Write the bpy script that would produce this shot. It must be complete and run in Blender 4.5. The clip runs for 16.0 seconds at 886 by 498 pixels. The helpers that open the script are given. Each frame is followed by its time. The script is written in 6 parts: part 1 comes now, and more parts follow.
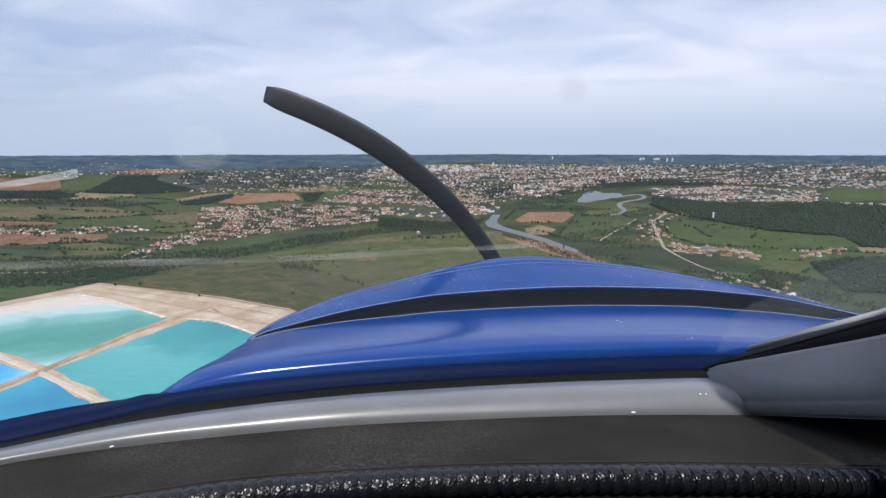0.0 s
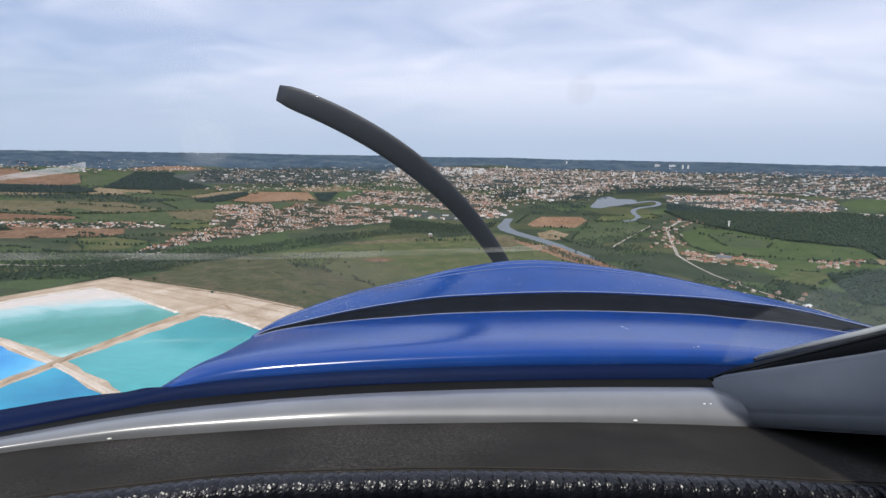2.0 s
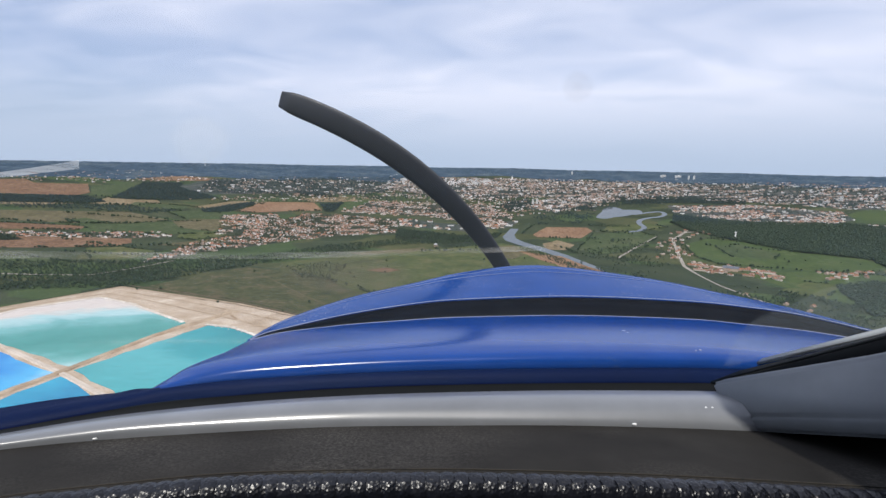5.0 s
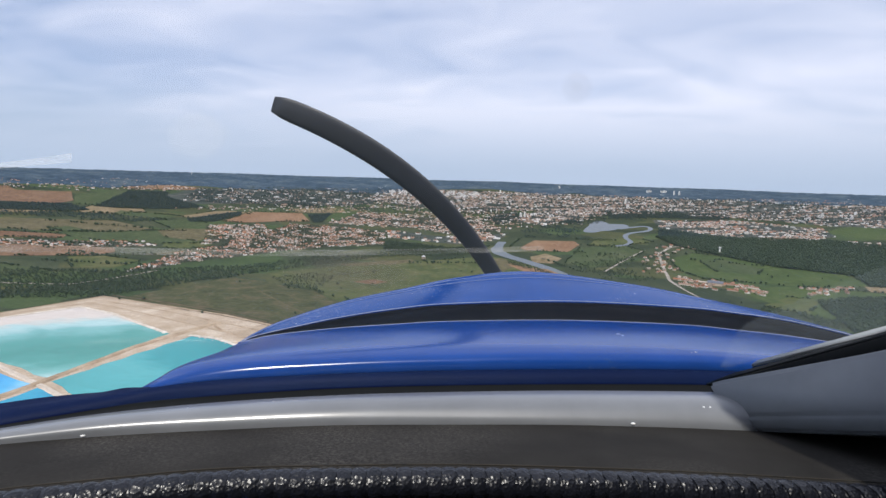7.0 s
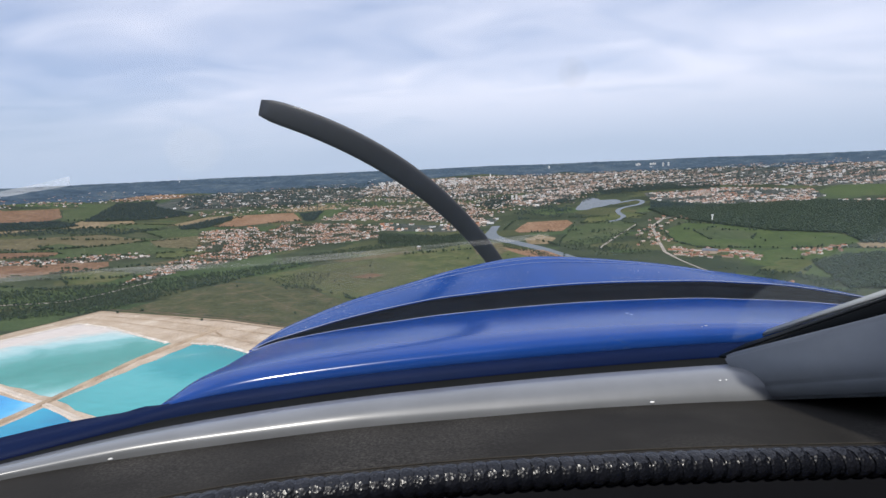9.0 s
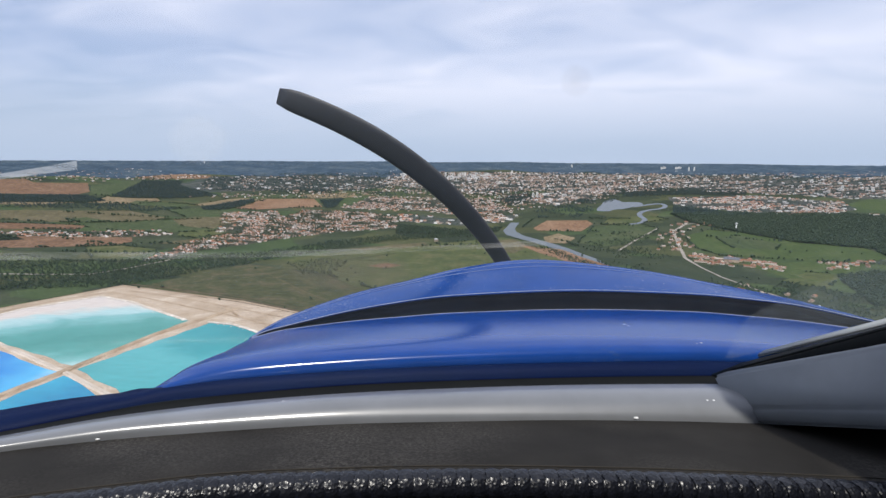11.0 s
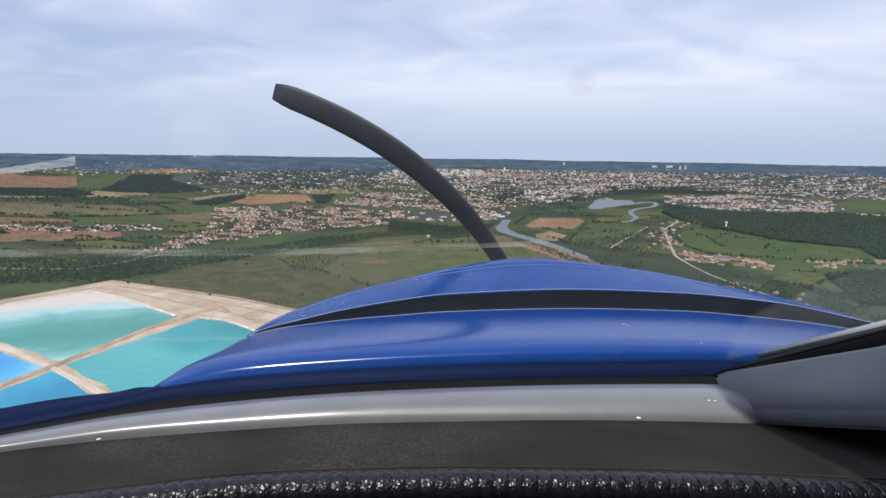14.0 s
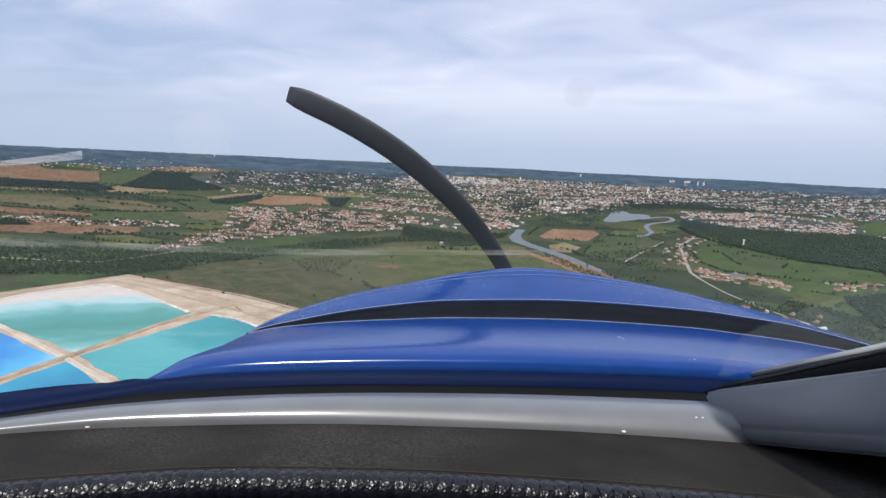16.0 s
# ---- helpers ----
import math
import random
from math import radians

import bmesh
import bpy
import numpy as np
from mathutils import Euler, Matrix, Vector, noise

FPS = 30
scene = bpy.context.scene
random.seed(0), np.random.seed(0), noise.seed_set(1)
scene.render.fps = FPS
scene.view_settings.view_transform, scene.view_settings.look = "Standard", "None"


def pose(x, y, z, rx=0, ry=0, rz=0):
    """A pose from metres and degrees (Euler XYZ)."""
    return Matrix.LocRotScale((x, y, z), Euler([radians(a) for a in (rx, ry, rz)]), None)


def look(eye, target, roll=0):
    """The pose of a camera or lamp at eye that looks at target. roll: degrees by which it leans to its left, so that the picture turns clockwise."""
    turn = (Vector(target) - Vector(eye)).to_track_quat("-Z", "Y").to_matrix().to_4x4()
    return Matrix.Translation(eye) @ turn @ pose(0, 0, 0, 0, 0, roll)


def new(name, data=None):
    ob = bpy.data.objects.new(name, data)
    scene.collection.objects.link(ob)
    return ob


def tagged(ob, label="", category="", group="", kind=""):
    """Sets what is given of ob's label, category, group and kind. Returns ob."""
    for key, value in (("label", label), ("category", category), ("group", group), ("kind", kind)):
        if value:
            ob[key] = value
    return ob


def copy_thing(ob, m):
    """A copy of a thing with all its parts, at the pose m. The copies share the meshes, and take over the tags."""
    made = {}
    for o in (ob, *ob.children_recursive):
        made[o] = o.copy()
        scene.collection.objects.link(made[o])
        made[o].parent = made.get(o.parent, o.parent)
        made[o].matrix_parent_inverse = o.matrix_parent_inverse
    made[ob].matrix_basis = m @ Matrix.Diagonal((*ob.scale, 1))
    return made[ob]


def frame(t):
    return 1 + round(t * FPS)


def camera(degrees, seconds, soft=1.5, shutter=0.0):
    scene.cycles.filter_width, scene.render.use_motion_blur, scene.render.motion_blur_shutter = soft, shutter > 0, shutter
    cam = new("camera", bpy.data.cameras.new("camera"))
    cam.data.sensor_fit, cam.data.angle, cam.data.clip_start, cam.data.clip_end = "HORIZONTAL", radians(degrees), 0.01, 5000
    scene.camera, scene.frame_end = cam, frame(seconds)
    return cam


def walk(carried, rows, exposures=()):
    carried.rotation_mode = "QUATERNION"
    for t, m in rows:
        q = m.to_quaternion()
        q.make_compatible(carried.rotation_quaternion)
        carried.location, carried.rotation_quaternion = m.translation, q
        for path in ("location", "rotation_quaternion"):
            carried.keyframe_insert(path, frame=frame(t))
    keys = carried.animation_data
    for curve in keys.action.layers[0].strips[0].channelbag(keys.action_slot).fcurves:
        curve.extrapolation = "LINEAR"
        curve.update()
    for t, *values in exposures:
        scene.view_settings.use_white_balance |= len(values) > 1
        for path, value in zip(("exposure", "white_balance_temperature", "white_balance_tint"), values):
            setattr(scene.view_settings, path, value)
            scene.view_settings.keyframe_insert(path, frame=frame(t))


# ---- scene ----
from mathutils.bvhtree import BVHTree

cam = camera(81.0, 16.0, soft=1.5)
ROWS = [
    (0, pose(-0.0151, -0.0120, 360.0172, 79.21, 0.02, 1.73)),
    (0.5, pose(0.0002, -0.0130, 360.0174, 79.19, -0.01, 2.76)),
    (1, pose(0.0061, -0.0072, 360.0121, 79.45, -0.58, 3.19)),
    (1.5, pose(-0.0029, -0.0074, 360.0156, 79.20, -0.10, 3.07)),
    (2, pose(-0.0030, -0.0062, 360.0139, 79.47, -1.05, 3.23)),
    (2.5, pose(-0.0009, 0.0012, 360.0189, 79.21, -1.57, 3.10)),
    (3, pose(0.0062, 0.0021, 360.0172, 79.35, -1.27, 3.42)),
    (3.5, pose(0.0097, -0.0010, 360.0149, 79.54, -0.96, 3.68)),
    (4, pose(0.0153, 0.0007, 360.0125, 79.73, -1.10, 4.02)),
    (6.5, pose(0.0022, 0.0049, 359.9762, 81.88, -1.59, 2.93)),
    (7, pose(-0.0030, 0.0038, 359.9764, 81.97, -1.85, 2.59)),
    (7.5, pose(-0.0256, 0.0026, 359.9822, 81.31, 0.70, 1.14)),
    (8, pose(-0.0383, 0.0016, 359.9838, 81.04, 1.70, 0.38)),
    (8.5, pose(-0.0311, 0.0034, 359.9809, 81.12, 1.92, 0.76)),
    (9, pose(-0.0207, 0.0035, 359.9861, 80.70, 2.45, 1.37)),
    (11.5, pose(0.0143, 0.0056, 359.9990, 79.99, -0.65, 4.00)),
    (12, pose(0.0084, 0.0036, 359.9985, 79.97, -0.40, 3.69)),
    (12.5, pose(0.0068, 0.0073, 360.0046, 79.55, -0.52, 3.54)),
    (13, pose(0.0106, 0.0040, 360.0106, 79.27, -1.48, 3.99)),
    (13.5, pose(0.0058, 0.0038, 360.0090, 79.34, -1.53, 3.78)),
    (14, pose(-0.0036, 0.0071, 360.0020, 79.65, -0.85, 2.98)),
    (14.5, pose(-0.0004, 0.0066, 360.0039, 79.69, -1.80, 3.31)),
    (15, pose(0.0114, 0.0022, 360.0041, 79.88, -2.61, 4.19)),
    (15.5, pose(0.0233, 0.0012, 360.0018, 80.13, -3.21, 4.98)),
    (16, pose(0.0245, 0.0033, 360.0017, 80.38, -2.78, 4.76)),
]
EXPOSURES = [(0, 0.0), (16, 0.0)]

walk(cam, ROWS, EXPOSURES)

# ---- daylight ----
SUN_AZIMUTH, SUN_HEIGHT = radians(188), radians(54)   # azimuth clockwise from +y
world = bpy.data.worlds.new("sky")
scene.world = world
world.use_nodes = True


def build_sky():
    nt = world.node_tree
    nt.nodes.clear()
    N, L = nt.nodes.new, nt.links.new
    out, bg = N("ShaderNodeOutputWorld"), N("ShaderNodeBackground")
    sky = N("ShaderNodeTexSky")
    sky.sky_type, sky.sun_disc = "NISHITA", False
    sky.sun_elevation, sky.sun_rotation = SUN_HEIGHT, SUN_AZIMUTH
    sky.air_density, sky.dust_density, sky.ozone_density = 1.0, 0.6, 1.6
    co = N("ShaderNodeTexCoord")
    # flatten the sky dome so that the cloud veils shrink towards the horizon
    sep = N("ShaderNodeSeparateXYZ")
    L(co.outputs["Generated"], sep.inputs[0])
    up = N("ShaderNodeMath"); up.operation = "MAXIMUM"; up.inputs[1].default_value = 0.0
    L(sep.outputs["Z"], up.inputs[0])
    lift = N("ShaderNodeMath"); lift.operation = "ADD"; lift.inputs[1].default_value = 0.16
    L(up.outputs[0], lift.inputs[0])
    px = N("ShaderNodeMath"); px.operation = "DIVIDE"
    py = N("ShaderNodeMath"); py.operation = "DIVIDE"
    L(sep.outputs["X"], px.inputs[0]); L(lift.outputs[0], px.inputs[1])
    L(sep.outputs["Y"], py.inputs[0]); L(lift.outputs[0], py.inputs[1])
    plane = N("ShaderNodeCombineXYZ")
    L(px.outputs[0], plane.inputs[0]); L(py.outputs[0], plane.inputs[1])
    mp = N("ShaderNodeMapping")
    mp.inputs["Rotation"].default_value = (0, 0, radians(-28))
    mp.inputs["Scale"].default_value = (0.5, 0.70, 1)
    mp.inputs["Location"].default_value = (2.1, 0.4, 0)
    L(plane.outputs[0], mp.inputs[0])
    wide, fine = N("ShaderNodeTexNoise"), N("ShaderNodeTexNoise")
    wide.inputs["Scale"].default_value, wide.inputs["Detail"].default_value = 0.55, 3
    wide.inputs["Distortion"].default_value = 0.6
    fine.inputs["Scale"].default_value, fine.inputs["Detail"].default_value = 3.2, 8
    fine.inputs["Distortion"].default_value = 0.9
    L(mp.outputs[0], wide.inputs["Vector"]); L(mp.outputs[0], fine.inputs["Vector"])
    both = N("ShaderNodeMix"); both.data_type = "FLOAT"; both.inputs[0].default_value = 0.24
    L(wide.outputs["Fac"], both.inputs[2]); L(fine.outputs["Fac"], both.inputs[3])
    cover = N("ShaderNodeMapRange")
    cover.inputs[1].default_value, cover.inputs[2].default_value = 0.31, 0.54
    cover.inputs[3].default_value, cover.inputs[4].default_value = 0.10, 1.0
    # the veil thickens towards the east
    east = N("ShaderNodeMath"); east.operation = "MULTIPLY_ADD"; east.inputs[1].default_value = 0.010
    L(px.outputs[0], east.inputs[0]); L(both.outputs[0], east.inputs[2])
    L(east.outputs[0], cover.inputs[0])
    mix = N("ShaderNodeMix"); mix.data_type = "RGBA"
    mix.inputs["B"].default_value = CLOUD
    blue = N("ShaderNodeMix"); blue.data_type = "RGBA"; blue.inputs["Factor"].default_value = 0.6
    blue.inputs["B"].default_value = (3.4, 4.9, 8.4, 1)
    L(sky.outputs[0], blue.inputs["A"])
    L(cover.outputs[0], mix.inputs["Factor"]); L(blue.outputs["Result"], mix.inputs["A"])
    # pale haze lies along the horizon
    low = N("ShaderNodeMapRange"); low.interpolation_type = "SMOOTHSTEP"
    low.inputs[1].default_value, low.inputs[2].default_value = 0.0, 0.17
    low.inputs[3].default_value, low.inputs[4].default_value = 0.95, 0.0
    L(up.outputs[0], low.inputs[0])
    veil = mix
    mix = N("ShaderNodeMix"); mix.data_type = "RGBA"
    mix.inputs["B"].default_value = HAZE
    L(low.outputs[0], mix.inputs["Factor"]); L(veil.outputs["Result"], mix.inputs["A"])
    bg.inputs["Strength"].default_value = SKY_STRENGTH
    L(mix.outputs["Result"], bg.inputs["Color"]); L(bg.outputs[0], out.inputs[0])


SKY_STRENGTH = 0.10
CLOUD = (8.85, 9.30, 11.05, 1)
HAZE = (5.0, 6.1, 7.9, 1)
build_sky()
sun = new("sun", bpy.data.lights.new("sun", "SUN"))
sun.data.energy, sun.data.angle, sun.data.color = 3.4, radians(0.6), (1.0, 0.955, 0.88)
sun.matrix_world = look((600 * math.sin(SUN_AZIMUTH), 600 * math.cos(SUN_AZIMUTH), 360 + 600 * math.tan(SUN_HEIGHT)), (0, 0, 360))


# ---- materials ----
def material(name, rough=0.8, metal=0.0, spec=0.5):
    m = bpy.data.materials.new(name)
    m.use_nodes = True
    b = m.node_tree.nodes["Principled BSDF"]
    b.inputs["Roughness"].default_value, b.inputs["Metallic"].default_value = rough, metal
    b.inputs["Specular IOR Level"].default_value = spec
    return m, m.node_tree, b


def ramp_node(nt, stops):
    r = nt.nodes.new("ShaderNodeValToRGB")
    e = r.color_ramp.elements
    while len(e) < len(stops):
        e.new(0.5)
    for k, (at, c) in enumerate(stops):
        e[k].position, e[k].color = at, (*c, 1)
    return r


def noise_node(nt, scale, detail=4, rough=0.55, stretch=None, turn=0.0, coords="Object", distort=0.0):
    co, no = nt.nodes.new("ShaderNodeTexCoord"), nt.nodes.new("ShaderNodeTexNoise")
    no.inputs["Scale"].default_value, no.inputs["Detail"].default_value = scale, detail
    no.inputs["Roughness"].default_value, no.inputs["Distortion"].default_value = rough, distort
    if stretch or turn:
        mp = nt.nodes.new("ShaderNodeMapping")
        mp.inputs["Scale"].default_value = stretch or (1, 1, 1)
        mp.inputs["Rotation"].default_value = (0, 0, turn)
        nt.links.new(co.outputs[coords], mp.inputs[0])
        nt.links.new(mp.outputs[0], no.inputs["Vector"])
    else:
        nt.links.new(co.outputs[coords], no.inputs["Vector"])
    return no


def mix_color(nt, kind, a, b, fac):
    m = nt.nodes.new("ShaderNodeMix")
    m.data_type, m.blend_type = "RGBA", kind
    for key, v in (("Factor", fac), ("A", a), ("B", b)):
        if isinstance(v, (int, float)):
            m.inputs[key].default_value = v
        elif isinstance(v, tuple):
            m.inputs[key].default_value = (*v, 1)
        else:
            nt.links.new(v, m.inputs[key])
    return m.outputs["Result"]


def bump(nt, b, height, strength, distance):
    n = nt.nodes.new("ShaderNodeBump")
    n.inputs["Strength"].default_value, n.inputs["Distance"].default_value = strength, distance
    nt.links.new(height, n.inputs["Height"])
    nt.links.new(n.outputs[0], b.inputs["Normal"])


def land_material(name, dark, mid, light, broad=0.006, fine=0.09, rows=None, turn=0.0, plots=None):
    """Soil or growth: broad patches, finer grain and, on worked land, rows."""
    m, nt, b = material(name, 0.95, 0, 0.15)
    n1 = noise_node(nt, broad, 5, 0.6)
    r = ramp_node(nt, [(0.3, dark), (0.5, mid), (0.7, light)])
    nt.links.new(n1.outputs["Fac"], r.inputs[0])
    base_colour = r.outputs[0]
    if plots:
        co, vo = nt.nodes.new("ShaderNodeTexCoord"), nt.nodes.new("ShaderNodeTexVoronoi")
        mp = nt.nodes.new("ShaderNodeMapping")
        mp.inputs["Scale"].default_value, mp.inputs["Rotation"].default_value = (1, 1.8, 0.01), (0, 0, 0.4)
        vo.distance = "MANHATTAN"
        vo.inputs["Scale"].default_value = plots
        nt.links.new(co.outputs["Object"], mp.inputs[0])
        nt.links.new(mp.outputs[0], vo.inputs["Vector"])
        sp = nt.nodes.new("ShaderNodeSeparateColor")
        nt.links.new(vo.outputs["Color"], sp.inputs[0])
        rp = ramp_node(nt, [(0.0, (0.72, 0.78, 0.75)), (0.35, (1.0, 1.0, 1.0)), (0.6, (1.05, 1.25, 0.95)), (0.82, (1.35, 1.2, 1.0)), (1.0, (1.9, 1.45, 1.2))])
        rp.color_ramp.interpolation = "CONSTANT"
        nt.links.new(sp.outputs[0], rp.inputs[0])
        base_colour = mix_color(nt, "MULTIPLY", base_colour, rp.outputs[0], 1.0)
    n2 = noise_node(nt, fine, 4, 0.7)
    r2 = ramp_node(nt, [(0.3, (0.62, 0.62, 0.62)), (0.7, (1.25, 1.25, 1.25))])
    nt.links.new(n2.outputs["Fac"], r2.inputs[0])
    c = mix_color(nt, "MULTIPLY", base_colour, r2.outputs[0], 1.0)
    if rows:
        n3 = noise_node(nt, 1.0, 2, 0.5, stretch=(rows, rows * 0.04, 1), turn=turn)
        r3 = ramp_node(nt, [(0.35, (0.8, 0.8, 0.8)), (0.65, (1.15, 1.15, 1.15))])
        nt.links.new(n3.outputs["Fac"], r3.inputs[0])
        c = mix_color(nt, "MULTIPLY", c, r3.outputs[0], 1.0)
    nt.links.new(c, b.inputs["Base Color"])
    return m


def island_material(name, stops, rough=0.8, spec=0.3, per_object=False, grain=0.25):
    """One colour a piece, taken from a range."""
    m, nt, b = material(name, rough, 0, spec)
    if per_object:
        src = nt.nodes.new("ShaderNodeObjectInfo").outputs["Random"]
    else:
        src = nt.nodes.new("ShaderNodeNewGeometry").outputs["Random Per Island"]
    r = ramp_node(nt, stops)
    nt.links.new(src, r.inputs[0])
    n = noise_node(nt, grain, 3, 0.6)
    r2 = ramp_node(nt, [(0.3, (0.75, 0.75, 0.75)), (0.7, (1.15, 1.15, 1.15))])
    nt.links.new(n.outputs["Fac"], r2.inputs[0])
    nt.links.new(mix_color(nt, "MULTIPLY", r.outputs[0], r2.outputs[0], 1.0), b.inputs["Base Color"])
    return m


GRASS = land_material("grassland", (0.033, 0.043, 0.023), (0.047, 0.060, 0.030), (0.066, 0.073, 0.040), 0.004, plots=0.0042)
MEADOW = land_material("meadow", (0.050, 0.065, 0.024), (0.076, 0.090, 0.033), (0.108, 0.105, 0.048), 0.013, 0.06)
OLIVE = land_material("rough_meadow", (0.040, 0.048, 0.021), (0.066, 0.070, 0.031), (0.108, 0.090, 0.052), 0.018, 0.08)
PASTURE = land_material("pasture", (0.044, 0.066, 0.021), (0.056, 0.082, 0.026), (0.074, 0.092, 0.035), 0.010, 0.06)
CROP = land_material("green_crop", (0.046, 0.066, 0.027), (0.058, 0.078, 0.033), (0.073, 0.086, 0.041), 0.008, 0.05, 0.12, 0.6)
PLOUGH = land_material("ploughed_soil", (0.174, 0.102, 0.057), (0.218, 0.132, 0.078), (0.250, 0.162, 0.101), 0.008, 0.06, 0.10, 0.9)
RUST = land_material("red_soil", (0.140, 0.082, 0.048), (0.172, 0.104, 0.062), (0.196, 0.128, 0.080), 0.010, 0.06, 0.11, 0.4)
STUBBLE = land_material("stubble", (0.162, 0.123, 0.069), (0.202, 0.157, 0.092), (0.234, 0.183, 0.115), 0.010, 0.07, 0.10, 0.5)
DULL = land_material("fallow", (0.088, 0.082, 0.040), (0.113, 0.098, 0.053), (0.133, 0.115, 0.066), 0.010, 0.06, 0.09, 0.3)
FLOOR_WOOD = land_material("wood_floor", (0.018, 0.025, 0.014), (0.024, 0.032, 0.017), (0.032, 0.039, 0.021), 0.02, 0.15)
# the blue of this forest is distance haze put into its colour
HAZED_WOOD = land_material("hazed_wood", (0.028, 0.050, 0.074), (0.046, 0.074, 0.104), (0.086, 0.114, 0.130), 0.007, 0.03)
URBAN = land_material("town_ground", (0.032, 0.046, 0.036), (0.056, 0.066, 0.056), (0.120, 0.112, 0.100), 0.012, 0.05)
GARDEN = land_material("gardens", (0.032, 0.044, 0.027), (0.050, 0.056, 0.036), (0.090, 0.080, 0.060), 0.014, 0.06)
SAND = land_material("pale_sand", (0.335, 0.260, 0.182), (0.425, 0.342, 0.255), (0.520, 0.440, 0.350), 0.016, 0.40)
CHALK = land_material("white_chalk", (0.44, 0.37, 0.29), (0.56, 0.50, 0.43), (0.72, 0.68, 0.62), 0.06, 0.25)
BANK_SOIL = land_material("bank_soil", (0.075, 0.055, 0.035), (0.110, 0.085, 0.055), (0.160, 0.125, 0.085), 0.03, 0.3)
CRUST = land_material("lime_crust", (0.430, 0.360, 0.285), (0.520, 0.450, 0.375), (0.600, 0.540, 0.470), 0.02, 0.5)
DYKE = land_material("dyke_gravel", (0.27, 0.195, 0.125), (0.36, 0.275, 0.19), (0.45, 0.36, 0.26), 0.03, 0.5)
ROAD = land_material("pale_road", (0.22, 0.20, 0.17), (0.30, 0.27, 0.23), (0.38, 0.34, 0.30), 0.02, 0.2)
LEAF = island_material("foliage", [(0.0, (0.034, 0.053, 0.033)), (0.5, (0.048, 0.071, 0.043)), (1.0, (0.068, 0.088, 0.053))], 0.9, 0.15)
# leaf colour for distant trees, with aerial haze mixed in
HAZED_LEAF = island_material("hazed_foliage", [(0.0, (0.034, 0.056, 0.056)), (0.5, (0.047, 0.072, 0.070)), (1.0, (0.066, 0.092, 0.084))], 0.9, 0.15)
BARK = island_material("bark", [(0, (0.06, 0.045, 0.03)), (1, (0.09, 0.07, 0.05))], 0.95, 0.1)
ROOF = island_material("clay_roofs", [(0.0, (0.100, 0.056, 0.040)), (0.28, (0.250, 0.105, 0.055)), (0.64, (0.420, 0.172, 0.085)), (0.80, (0.200, 0.178, 0.160)), (1.0, (0.680, 0.655, 0.620))], 0.85)
WALL = island_material("rendered_walls", [(0.0, (0.36, 0.29, 0.23)), (0.35, (0.57, 0.48, 0.38)), (0.68, (0.84, 0.80, 0.73)), (1.0, (0.92, 0.91, 0.89))], 0.8)
ROOF_ONE = island_material("clay_roof", [(0.0, (0.16, 0.075, 0.045)), (0.45, (0.30, 0.135, 0.075)), (0.8, (0.24, 0.16, 0.12)), (1.0, (0.42, 0.36, 0.30))], 0.85, per_object=True)
SLATE = island_material("slate_roof", [(0, (0.10, 0.11, 0.13)), (1, (0.15, 0.16, 0.19))], 0.6, per_object=True)
WALL_ONE = island_material("rendered_wall", [(0.0, (0.28, 0.22, 0.16)), (0.5, (0.42, 0.34, 0.26)), (1.0, (0.74, 0.71, 0.66))], 0.8, per_object=True)
CITY_ROOF = island_material("town_roofs", [(0.0, (0.180, 0.100, 0.072)), (0.46, (0.330, 0.172, 0.112)), (0.66, (0.235, 0.205, 0.185)), (0.84, (0.400, 0.350, 0.310)), (1.0, (0.740, 0.730, 0.720))], 0.8)
CITY_WALL = island_material("town_walls", [(0.0, (0.30, 0.235, 0.19)), (0.45, (0.47, 0.37, 0.285)), (0.74, (0.63, 0.545, 0.46)), (0.86, (0.86, 0.85, 0.83)), (1.0, (0.92, 0.91, 0.90))], 0.8)
PALE_WALL = island_material("pale_cladding", [(0, (0.55, 0.54, 0.52)), (1, (0.82, 0.82, 0.81))], 0.7)
PALE_ROOF = island_material("pale_flat_roofs", [(0, (0.30, 0.29, 0.28)), (0.5, (0.55, 0.54, 0.53)), (1, (0.80, 0.80, 0.79))], 0.7)
CONCRETE = island_material("white_concrete", [(0, (0.66, 0.65, 0.63)), (1, (0.84, 0.83, 0.81))], 0.75, per_object=True)
WINDOW_DARK = island_material("window_bands", [(0, (0.06, 0.07, 0.08)), (1, (0.12, 0.13, 0.14))], 0.25, 0.5, per_object=True)
METAL_SHED = island_material("shed_cladding", [(0, (0.42, 0.42, 0.42)), (1, (0.62, 0.62, 0.60))], 0.5, per_object=True)


def river_material():
    m, nt, b = material("river_water", 0.14, 0, 0.22)
    n = noise_node(nt, 0.02, 4)
    r = ramp_node(nt, [(0.3, (0.055, 0.068, 0.064)), (0.7, (0.075, 0.088, 0.086))])
    nt.links.new(n.outputs["Fac"], r.inputs[0])
    nt.links.new(r.outputs[0], b.inputs["Base Color"])
    w = noise_node(nt, 0.6, 3)
    bump(nt, b, w.outputs["Fac"], 0.15, 0.2)
    return m


RIVER_WATER = river_material()


